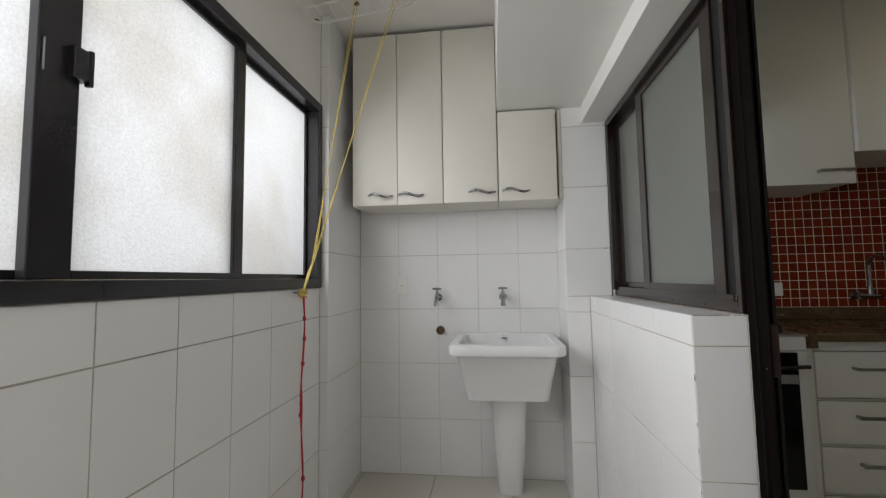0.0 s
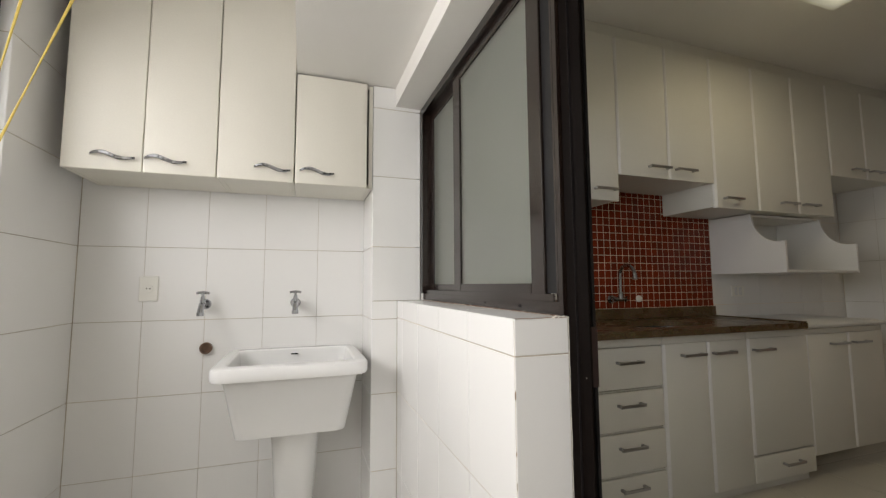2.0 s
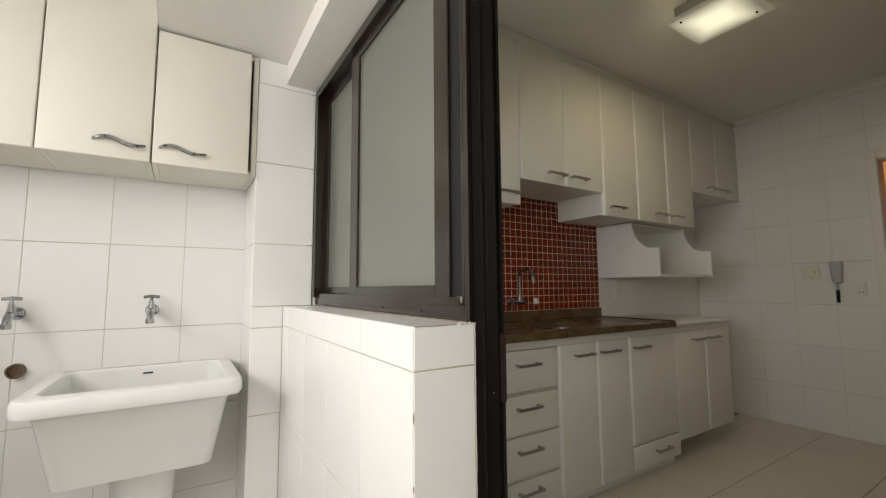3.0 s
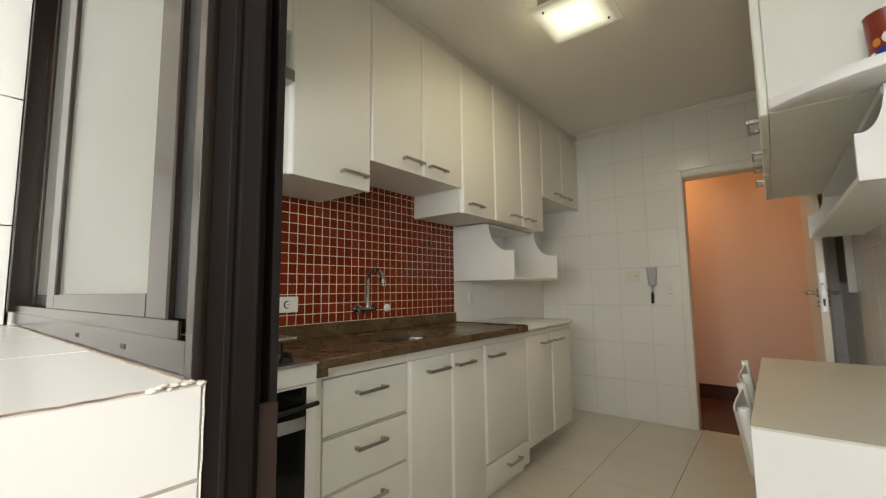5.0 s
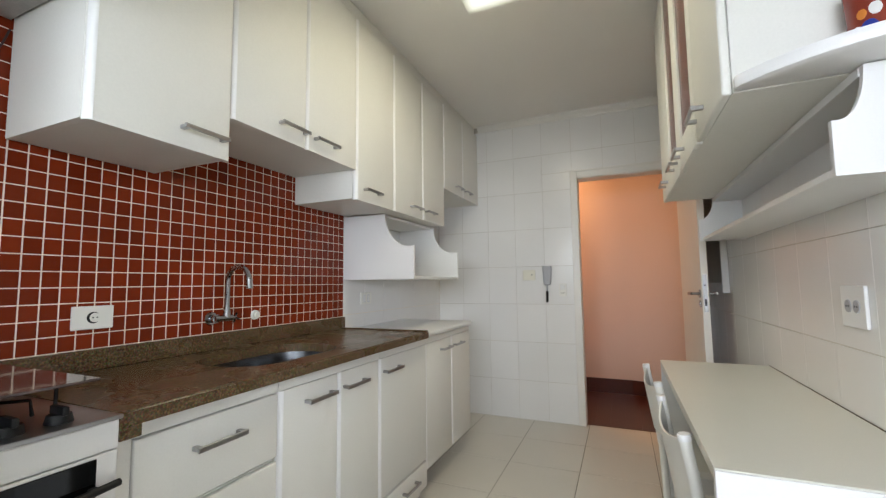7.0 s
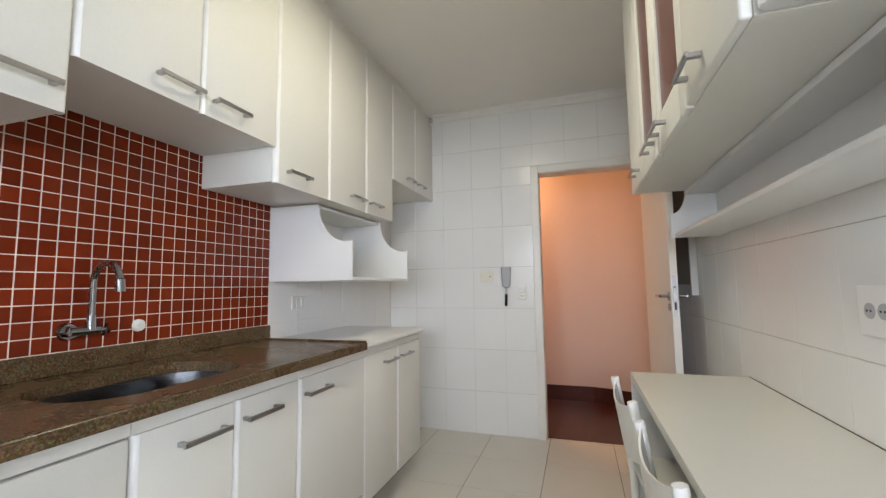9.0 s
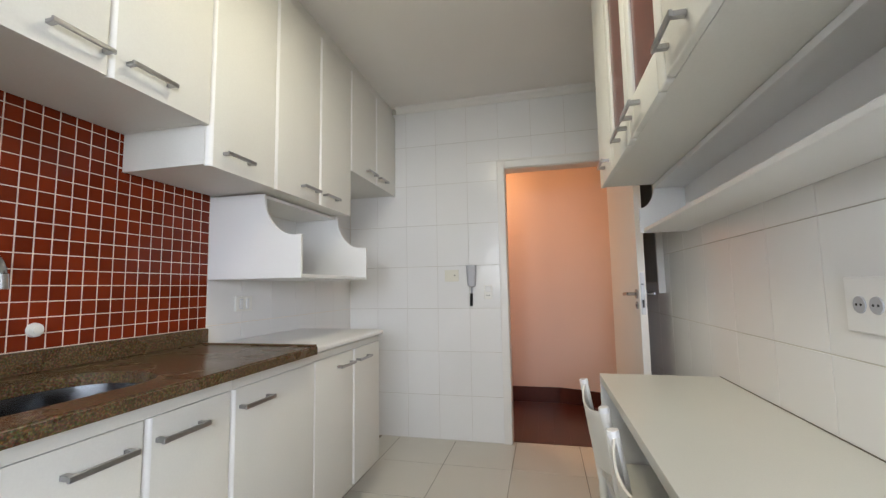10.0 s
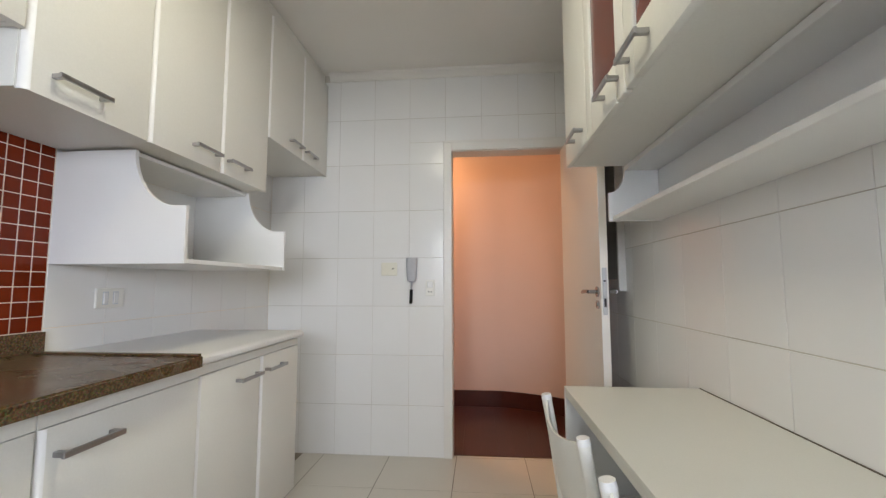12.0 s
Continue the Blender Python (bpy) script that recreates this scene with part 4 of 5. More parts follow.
def faucet():
    f = thing("kitchen_tap", (2.133, RED_Y, 1.04), "chrome wall-mounted kitchen tap with a swan neck", "tap")
    x, y, z = 2.133, RED_Y - 0.034, 1.046
    bm = tube((x - 0.048, RED_Y - 0.001, z), (x - 0.048, RED_Y - 0.012, z), 0.030, 0.024, 24)
    tube((x - 0.048, RED_Y - 0.012, z), (x - 0.048, y, z), 0.018, bm=bm)
    tube((x - 0.060, y, z), (x + 0.026, y, z), 0.014, bm=bm)
    tube((x, y, z), (x, y, z + 0.05), 0.017, 0.013, bm=bm)
    part("body", bm, M_CHROME, f, smooth=True)
    pts = [(x, y, z + 0.045), (x, y, z + 0.10)]
    for k in range(13):
        a = radians(180 - 170 * k / 12)
        pts.append((x - 0.004 * k / 12, y - (0.066 + 0.066 * math.cos(a)), z + 0.155 + 0.066 * math.sin(a)))
    part("spout", sweep(pts, 0.011, 12), M_CHROME, f, smooth=True)
    e = Vector(pts[-1])
    part("nozzle", tube(e, e + Vector((0, -0.004, -0.040)), 0.0145, 0.0155), M_CHROME, f, smooth=True)
    bm = tube((x + 0.026, y, z), (x + 0.046, y, z), 0.008, seg=10)
    for a in (20, 110):
        c, s = math.cos(radians(a)) * 0.022, math.sin(radians(a)) * 0.022
        tube((x + 0.044, y - c, z - s), (x + 0.044, y + c, z + s), 0.005, seg=8, bm=bm)
    part("cross_handle", bm, M_CHROME, f, smooth=True)


faucet()
b = thing("wall_valve", (2.312, RED_Y, 1.046), "small round white valve knob on the mosaic", "valve")
bm = tube((2.312, RED_Y - 0.0005, 1.046), (2.312, RED_Y - 0.012, 1.046), 0.023, 0.021, 20)
tube((2.312, RED_Y - 0.012, 1.046), (2.312, RED_Y - 0.022, 1.046), 0.011, 0.014, 12, bm)
part("knob", bm, M_PLAST, b, smooth=True)


def socket(cx, z, w, h, label, wall="y", at=RED_Y, sign=-1, mat=None, marks=1, style=""):
    """A wall plate with round socket insets."""
    p = thing("wall_socket", {"y": (cx, at, z), "x": (at, cx, z)}[wall], label, "socket")

    def place(u, d, v):
        return {"y": (u, at + sign * d, v), "x": (at + sign * d, u, v)}[wall]

    def bar(u, d, v, bev, bm=None):
        ys = sorted((at + sign * d[0], at + sign * d[1]))
        return box(u, ys, v, bev, 2, bm) if wall == "y" else box(ys, u, v, bev, 2, bm)
    part("plate", bar((cx - w / 2, cx + w / 2), (0.0005, 0.010), (z - h / 2, z + h / 2), 0.003), mat or M_PLAST, p)
    for k in range(marks):
        u = cx + (k - (marks - 1) / 2) * 0.046
        if style == "slots":
            part("socket_inset", bar((u - 0.009, u + 0.009), (0.0098, 0.014), (z - 0.022, z + 0.022), 0.002), M_CERAM, p)
            # Pale grey strip stands for the soft shade round each toggle.
            part("rim", bar((u - 0.013, u + 0.013), (0.0099, 0.0106), (z - 0.026, z + 0.026), 0.0003), M_PALE, p, "pale grey shadow rim")
            continue
        if style == "switch":
            part("rocker", bar((u - 0.020, u + 0.020), (0.0098, 0.018), (z + 0.002, z + 0.044), 0.004), M_CERAM, p, "white rounded rocker")
            for k2 in (-1, 1):
                part("pin_hole", tube(place(u + k2 * 0.009, 0.0098, z - 0.026), place(u + k2 * 0.009, 0.0106, z - 0.026), 0.0042, seg=10), M_BLACK, p)
            continue
        if style == "ring":
            # The face sits off-centre on a black disc, leaving a painted shadow crescent.
            part("socket_shadow", tube(place(u, 0.0098, z), place(u, 0.0106, z), 0.0190, seg=24), M_BLACK, p, "black disc for the shadow in the socket recess")
            part("socket_face", tube(place(u + 0.004, 0.0107, z), place(u + 0.004, 0.0118, z), 0.0155, seg=24), M_PLAST, p)
            for k2 in (-1, 1):
                part("pin_hole", tube(place(u + 0.004 + k2 * 0.006, 0.0119, z), place(u + 0.004 + k2 * 0.006, 0.0124, z), 0.0024, seg=10), M_BLACK, p)
            continue
        ins = part("socket_inset", tube(place(u, 0.0098, z), place(u, 0.0122, z), 0.0185, 0.0175, 20), M_GREY if style == "grey" else mat or M_PLAST, p, smooth=False)
        bm = None
        for s in (-1, 1):
            bm = tube(place(u + s * 0.0065, 0.0124, z), place(u + s * 0.0065, 0.0130, z), 0.0028, seg=10, bm=bm)
        part("pin_holes", bm, M_BLACK, ins)
    return p


socket(1.650, 1.086, 0.118, 0.076, "white socket plate on the red mosaic", style="ring")
socket(3.243, 1.088, 0.125, 0.078, "white double socket under the open rack", marks=2, style="slots")
socket(2.360, 1.1065, 0.132, 0.117, "white double socket above the table", at=SOUTH_Y, sign=1, marks=2, style="grey", mat=M_WHITE)
socket(1.528, 1.115, 0.062, 0.108, "white switch and socket beside the door", wall="x", at=END_X, marks=1, style="switch")
blank = thing("blank_plate", (END_X, 1.835, 1.25), "yellowed blank plate on the tiles", "wall plate")
part("plate", box((END_X - 0.012, END_X - 0.0005), (1.757, 1.867), (1.200, 1.290), 0.003), M_IVORY, blank)
part("screw", tube((END_X - 0.012, 1.785, 1.248), (END_X - 0.014, 1.785, 1.248), 0.005, seg=10), M_BLACK, blank)


def lighter():
    g = thing("intercom_handset", (END_X, 1.652, 1.2), "pale grey handset with a black tail on the wall", "handset")
    bm = loft([rounded(END_X - 0.022, 1.652, 0.030, 0.030, 0.012, 1.155), rounded(END_X - 0.026, 1.652, 0.040, 0.062, 0.018, 1.165),
               rounded(END_X - 0.026, 1.652, 0.042, 0.072, 0.019, 1.22), rounded(END_X - 0.026, 1.652, 0.040, 0.080, 0.019, 1.30),
               rounded(END_X - 0.024, 1.652, 0.034, 0.076, 0.016, 1.322)])
    part("cover", bm, M_GREY, g, smooth=True)
    bm = tube((END_X - 0.020, 1.654, 1.158), (END_X - 0.020, 1.656, 1.10), 0.007, 0.006, 10)
    part("stem", bm, M_GREY, g, smooth=True)
    bm = sweep([(END_X - 0.02, 1.656, 1.105), (END_X - 0.018, 1.657, 1.06), (END_X - 0.018, 1.659, 1.01)], 0.011, 10)
    part("tail", bm, M_BLACK, g, "black rubber tail", smooth=True)


lighter()


# ---------------------------------------------------------------- stove
def stove():
    s = thing("stove", (1.11, 2.36, 0.0), "white four-burner gas stove with a dark oven window", "stove")
    x0, x1, y0, y1 = 0.802, 1.412, 2.085, RED_Y - 0.03
    part("body", box((x0, x1), (y0 + 0.012, y1), (0.04, 0.9025), 0.004), M_WHITE, s)
    part("hob", box((x0 - 0.002, x1 + 0.002), (y0 - 0.018, y1), (0.903, 0.913), 0.003), M_STEEL, s, "stainless steel hob")
    part("front_panel", box((x0 + 0.002, x1 - 0.002), (y0 - 0.010, y0 + 0.0115), (0.842, 0.9020), 0.003), M_WHITE, s)
    door = part("oven_door", box((x0 + 0.002, x1 - 0.002), (y0 - 0.010, y0 + 0.0115), (0.20, 0.840), 0.003), M_WHITE, s)
    part("oven_window", box((x0 + 0.045, x1 - 0.042), (y0 - 0.0135, y0 - 0.0095), (0.26, 0.834), 0.002), M_OVEN, door, "dark reflective oven window")
    part("window_band", box((x0 + 0.047, x1 - 0.046), (y0 - 0.0150, y0 - 0.0134), (0.700, 0.740), 0.0005, 1), M_STEEL, door, "pale metal band across the oven glass")
    pts = [(x0 + 0.012 + (x1 - x0 - 0.016) * k / 10, y0 - 0.024 - 0.012 * math.sin(math.pi * k / 10), 0.775 - 0.006 * math.sin(math.pi * k / 10)) for k in range(11)]
    part("oven_handle", sweep(pts, 0.0078, 12), M_BLACK, door, "black bar handle", smooth=True)
    for x in (x0 + 0.05, x1 - 0.05):
        part("handle_foot", box((x - 0.008, x + 0.008), (y0 - 0.030, y0 - 0.0136), (0.768, 0.781), 0.002), M_BLACK, door)
    part("dial_ring", tube((1.158, y0 - 0.0102, 0.868), (1.158, y0 - 0.0115, 0.868), 0.0155, seg=24), M_PALE, s, "pale grey dial ring")
    bm = tube((1.158, y0 - 0.0116, 0.868), (1.158, y0 - 0.014, 0.868), 0.0130, seg=24)
    tube((1.158, y0 - 0.014, 0.868), (1.158, y0 - 0.026, 0.868), 0.0095, 0.0075, 20, bm)
    box((1.1555, 1.1605), (y0 - 0.029, y0 - 0.025), (0.857, 0.879), 0.0015, 2, bm)
    part("dial", bm, M_PLAST, s, "white oven dial", smooth=True)
    part("lamp_button", tube((1.135, y0 - 0.0105, 0.843), (1.135, y0 - 0.013, 0.843), 0.004, seg=10), M_BLACK, s)
    part("plinth", box((x0 + 0.02, x1 - 0.02), (y0 + 0.03, y1 - 0.03), (0.0, 0.0395)), M_BLACK, s)
    for x in (1.026, 1.102, 1.177, 1.252, 1.328):
        bm = tube((x, 2.130, 0.9132), (x, 2.130, 0.930), 0.024, 0.020, 18)
        box((x - 0.006, x + 0.006), (2.104, 2.156), (0.928, 0.946), 0.003, 2, bm)
        part("knob", bm, M_BLACK, s, "black gas knob", smooth=True)
    for x in (0.955, 1.255):
        for y in (2.31, 2.52):
            bm = tube((x, y, 0.9112), (x, y, 0.926), 0.050, 0.045, 24)
            tube((x, y, 0.926), (x, y, 0.934), 0.032, seg=24, bm=bm)
            part("burner", bm, M_STEEL, s, smooth=True)
            for k in range(4):
                a = radians(45 + 90 * k)
                bm = sweep([(x + 0.03 * math.cos(a), y + 0.03 * math.sin(a), 0.946), (x + 0.10 * math.cos(a), y + 0.10 * math.sin(a), 0.946), (x + 0.105 * math.cos(a), y + 0.105 * math.sin(a), 0.912)], 0.004, 6)
                part("pan_support", bm, M_BLACK, s, smooth=True)
    lid = part("lid", box((x0 + 0.01, x1 - 0.015), (2.125, y1 - 0.01), (0.982, 0.988), 0.001, 1), M_LID, s, "smoked glass lid folded down")
    for x in (x0 + 0.06, x1 - 0.06):
        for y in (2.20, y1 - 0.06):
            part("lid_foot", tube((x, y, 0.911), (x, y, 0.982), 0.004, seg=8), M_BLACK, lid)


stove()


# ---------------------------------------------------------------- ceiling light
def ceiling_light(x, y, z0, z1, side, label, mat):
    c = thing("ceiling_light", (x, y, z0), label, "ceiling light")
    h = side / 2
    part("housing", box((x - 0.15, x + 0.15), (y - 0.15, y + 0.15), (z0 + 0.013, z1 - 0.001), 0.004), M_HOOD, c, "grey metal housing")
    part("diffuser", box((x - h, x + h), (y - h, y + h), (z0, z0 + 0.006), 0.0015, 1), mat, c, "lit milky glass plate").visible_shadow = False
    for sx, sy in ((-1, 1), (1, -1)):
        part("screw", tube((x + sx * (h - 0.06), y + sy * (h - 0.06), z0 - 0.0002), (x + sx * (h - 0.06), y + sy * (h - 0.06), z0 - 0.007), 0.007, 0.005, 12), M_BLACK, c)
        part("spacer", tube((x + sx * 0.11, y + sy * 0.11, z0 + 0.0062), (x + sx * 0.11, y + sy * 0.11, z0 + 0.0128), 0.006, seg=8), M_STEEL, c)


ceiling_light(2.592, 1.545, 2.577, CEIL_Z, 0.376, "square flush ceiling light with lit milky glass", M_LAMP)


# ---------------------------------------------------------------- kitchen, table side
def side_cabinet():
    c = thing("wall_cabinet", (2.66, 0.65, 1.616), "cream wall cabinet with two red-brown inset doors above the table", "cabinet")
    x0, x1, y0, y1, z0, z1 = 1.955, 3.384, SOUTH_Y + 0.002, 0.812, 1.632, 2.62
    carcass(c, (x0, x1), (y0 + 0.0065, y1), (1.614, z1), M_LAM, (y0, y0 + 0.006))
    zh, f = z1 - 0.003, 0.062
    yf = y1 + 0.022
    # (from, to, glazed, where the handle starts)
    for a, b, glazed, hx, drop in ((x0, 2.312, False, 2.155, 0.0), (2.316, 2.697, True, 2.540, 0.003), (2.701, 3.062, True, 2.732, 0.006), (3.066, x1, False, 3.100, 0.002)):
        zl = 1.612 - drop
        if glazed:
            bm = box((a, a + f), (y1 + 0.0005, yf), (zl, zh), 0.006, 3)
            box((b - f, b), (y1 + 0.0005, yf), (zl, zh), 0.006, 3, bm)
            box((a + f, b - f), (y1 + 0.0005, yf), (zl, zl + f + 0.05), 0.003, 2, bm)
            box((a + f, b - f), (y1 + 0.0005, yf), (zh - f, zh), 0.003, 2, bm)
        else:
            bm = box((a, b), (y1 + 0.0005, yf), (zl, zh), 0.006, 3)
        d = part("door", bm, M_LAM, c, "cream framed door with a red-brown inset" if glazed else "", smooth=True)
        if glazed:
            part("inset_panel", box((a + f - 0.003, b - f + 0.003), (y1 + 0.009, y1 + 0.013), (zl + f + 0.047, zh - f + 0.003)), M_INSET, d, "glossy red-brown inset panel")
        bar_handle(d, hx, yf, zl + 0.056, 0.135, out=1)


side_cabinet()


def end_shelf():
    s = thing("corner_shelf", (1.80, 0.60, 1.614), "white rounded end shelf beside the wall cabinet", "shelf")
    pts = [(1.953, SOUTH_Y + 0.002), (1.953, 0.800), (1.944, 0.812), (1.930, 0.815), (1.916, 0.806)]
    for q in range(9):
        u = q / 8
        pts.append((1.903 - 0.123 * u - 0.02 * math.sin(math.pi * u), 0.792 - 0.242 * u ** 1.15))
    pts.append((1.765, SOUTH_Y + 0.002))
    part("shelf", prism(pts, "z", 1.6145, 1.644, bev=0.006), M_WHITE, s, smooth=True)


end_shelf()


def side_rack():
    r = thing("open_rack", (2.76, 0.56, 1.405), "white open rack with scalloped sides above the table", "rack")
    for x, d, top, lip in ((1.905, 0.192, 0.135, 0.012), (3.378, 0.203, 0.135, 0.004)):
        part("side_panel", scalloped_side(x, SOUTH_Y + 0.002, d, top, 1.390, 1.505, 1.6125, 1, lip=lip), M_WHITE, r)
    part("shelf", box((1.9205, 3.3775), (SOUTH_Y + 0.002, 0.660), (1.393, 1.409), 0.002), M_WHITE, r)
    part("back_panel", box((1.9205, 3.3775), (SOUTH_Y + 0.002, SOUTH_Y + 0.010), (1.4095, 1.5925)), M_WHITE, r)
    part("top_panel", box((1.9205, 3.3775), (SOUTH_Y + 0.002, 0.607), (1.593, 1.6125), 0.001, 1), M_WHITE, r)


side_rack()


def ornament():
    m = thing("painted_mug", (1.902, 0.586, 1.6445), "brown ceramic mug with bright painted patches", "mug")
    cx, cy, z = 1.902, 0.586, 1.6445
    rings = []
    for r, h in ((0.034, 0), (0.037, 0.004), (0.038, 0.06), (0.041, 0.125), (0.042, 0.128), (0.038, 0.127), (0.034, 0.01)):
        rings.append([Vector((cx + r * math.cos(2 * math.pi * k / 24), cy + r * math.sin(2 * math.pi * k / 24), z + h)) for k in range(24)])
    part("cup", loft(rings), M_MUG, m, smooth=True)
    for a, h, r, mat, nm in ((150, 0.022, 0.014, M_BLUE, "blue_patch"), (120, 0.020, 0.011, M_WGLAZE, "white_patch"), (135, 0.055, 0.008, M_OGLAZE, "orange_patch"), (165, 0.060, 0.010, M_WGLAZE, "white_patch")):
        c, s = math.cos(radians(a)), math.sin(radians(a))
        own = bmesh.new()
        bmesh.ops.create_icosphere(own, subdivisions=2, radius=r, matrix=Matrix.Translation((cx + c * 0.0375, cy + s * 0.0375, z + h)) @ Matrix.Rotation(radians(a), 4, "Z") @ Matrix.Diagonal((0.22, 1, 1.35, 1)))
        part(nm, own, mat, m, smooth=True)


ornament()


def table():
    t = thing("dining_table", (2.52, 0.69, 0.0), "pale laminate wall table with panel ends", "table")
    x0, x1, y0, y1 = 1.882, 3.166, SOUTH_Y + 0.003, 0.908
    part("tabletop", box((x0 + 0.0005, x1 - 0.0005), (y0, y1), (0.7915, 0.796), 0.001, 1), M_TABLE, t)
    part("core", box((x0 + 0.0225, x1 - 0.0225), (y0, y1 - 0.0008), (0.766, 0.791), 0.001, 1), M_TABLE, t)
    part("end_panel", box((x0, x0 + 0.022), (y0, y1 - 0.001), (0.0, 0.791), 0.001, 1), M_WHITE, t, "white laminate end panel")
    part("end_panel", box((x1 - 0.022, x1), (y0, y1 - 0.001), (0.0, 0.791), 0.001, 1), M_WHITE, t, "white laminate end panel")
    part("rail", box((x0 + 0.0225, x1 - 0.0225), (y1 - 0.075, y1 - 0.057), (0.690, 0.7655), 0.001, 1), M_WHITE, t)
    part("back_strip", box((x0, x1), (SOUTH_Y + 0.0005, SOUTH_Y + 0.0030), (0.786, 0.7985), 0.0005, 1), material("dark_sealant", (0.16, 0.14, 0.11), 0.7), t, "dark joint along the wall")


table()


def chair(x):
    """A chair pushed under the table, its curved back towards the room."""
    c = thing("dining_chair", (x, 0.80, 0.0), "white chair with a curved plastic back, tucked under the table", "chair", "chairs at the wall table")
    hw = 0.196
    for s in (-1, 1):
        bm = sweep([(x + s * (hw - 0.02), 0.895, 0.0), (x + s * (hw - 0.008), 0.910, 0.40), (x + s * hw, 0.944, 0.66), (x + s * hw, 0.962, 0.768)], 0.016, 12)
        up = part("back_post", bm, M_PLAST, c, smooth=True)
        part("cap", tube((x + s * hw, 0.961, 0.765), (x + s * hw, 0.9635, 0.781), 0.0172, 0.0155, 14), M_WHITE, up, smooth=True)
        part("front_leg", sweep([(x + s * (hw - 0.02), 0.53, 0.0), (x + s * (hw - 0.03), 0.545, 0.43)], 0.013, 10), M_PLAST, c, smooth=True)
    n, own = 14, bmesh.new()
    rows = []
    for k in range(n + 1):
        s = -1 + 2 * k / n
        dip = 1 - s * s
        bulge = 0.030 * dip
        y = 0.962 + bulge
        top, low = 0.768 - 0.035 * dip, 0.575 - 0.03 * dip
        xx = x + s * (hw - 0.004)
        rows.append([own.verts.new(p) for p in ((xx, y, top), (xx, y - 0.006, top + 0.001), (xx, y - 0.036, low), (xx, y - 0.030, low - 0.001))])
    for a, b in zip(rows, rows[1:]):
        for i in range(4):
            own.faces.new((a[i], a[(i + 1) % 4], b[(i + 1) % 4], b[i]))
    own.faces.new(rows[0]), own.faces.new(rows[-1][::-1])
    bmesh.ops.recalc_face_normals(own, faces=own.faces[:])
    part("backrest", own, M_PLAST, c, smooth=True)
    part("seat", loft([rounded(x, 0.72, 0.40, 0.38, 0.06, 0.432), rounded(x, 0.72, 0.42, 0.40, 0.07, 0.445), rounded(x, 0.72, 0.41, 0.39, 0.065, 0.458)]), M_PLAST, c, smooth=True)
    bm = tube((x - hw + 0.022, 0.545, 0.28), (x + hw - 0.022, 0.545, 0.28), 0.008, seg=8)
    part("stretcher", bm, M_PLAST, c)
    return c


first = chair(2.933)
first.matrix_basis = pose(2.933, 0.80, 0.0, 0, 0, 3.4)
copy_thing(first, pose(2.333, 0.783, 0.0, 0, 0, 3.4))

panel = thing("breaker_panel", (4.02, SOUTH_Y, 1.15), "grey breaker panel with a white edge behind the door", "breaker panel")
part("box", box((3.835, 4.25), (SOUTH_Y + 0.0005, SOUTH_Y + 0.030), (1.165, 1.80), 0.003), M_PANEL, panel)
part("edge_trim", box((3.812, 3.834), (SOUTH_Y + 0.0005, SOUTH_Y + 0.036), (1.105, 1.80), 0.002), M_TRIM, panel, "white edge trim")


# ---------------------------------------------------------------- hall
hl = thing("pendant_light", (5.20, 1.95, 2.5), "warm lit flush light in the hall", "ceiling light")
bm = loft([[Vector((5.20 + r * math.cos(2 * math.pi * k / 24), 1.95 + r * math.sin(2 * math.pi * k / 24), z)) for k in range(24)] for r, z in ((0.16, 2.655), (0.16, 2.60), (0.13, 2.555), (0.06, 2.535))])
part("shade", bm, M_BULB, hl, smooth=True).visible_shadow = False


# ---------------------------------------------------------------- laundry
def laundry_cabinet(x, z, doors, label):
    y, back = 2.306, BACK_Y - 0.002
    c = thing("laundry_cabinet", ((x[0] + x[1]) / 2, 2.46, z[0]), label, "cabinet", "cabinets in the laundry")
    carcass(c, x, (y + 0.025, back - 0.0065), z, M_LAM2, (back - 0.006, back))
    for a, b, h in doors:
        d = part("door", front((a, b), y, (z[0] - 0.002, z[1] - 0.003), edge=0.007), M_LAM2, c, smooth=True)
        wave_handle(d, h, y, z[0] + 0.052)


laundry_cabinet((-0.705, -0.190), (1.590, 2.578), [(-0.7045, -0.4478, -0.615), (-0.445, -0.1912, -0.440)], "ivory tall two-door wall cabinet with wavy handles")
laundry_cabinet((-0.188, 0.110), (1.590, 2.578), [(-0.187, 0.1085, -0.050)], "ivory tall single-door wall cabinet in the laundry")
laundry_cabinet((0.1125, 0.4515), (1.590, 2.084), [(0.114, 0.4225, 0.132)], "ivory short wall cabinet under the soffit")


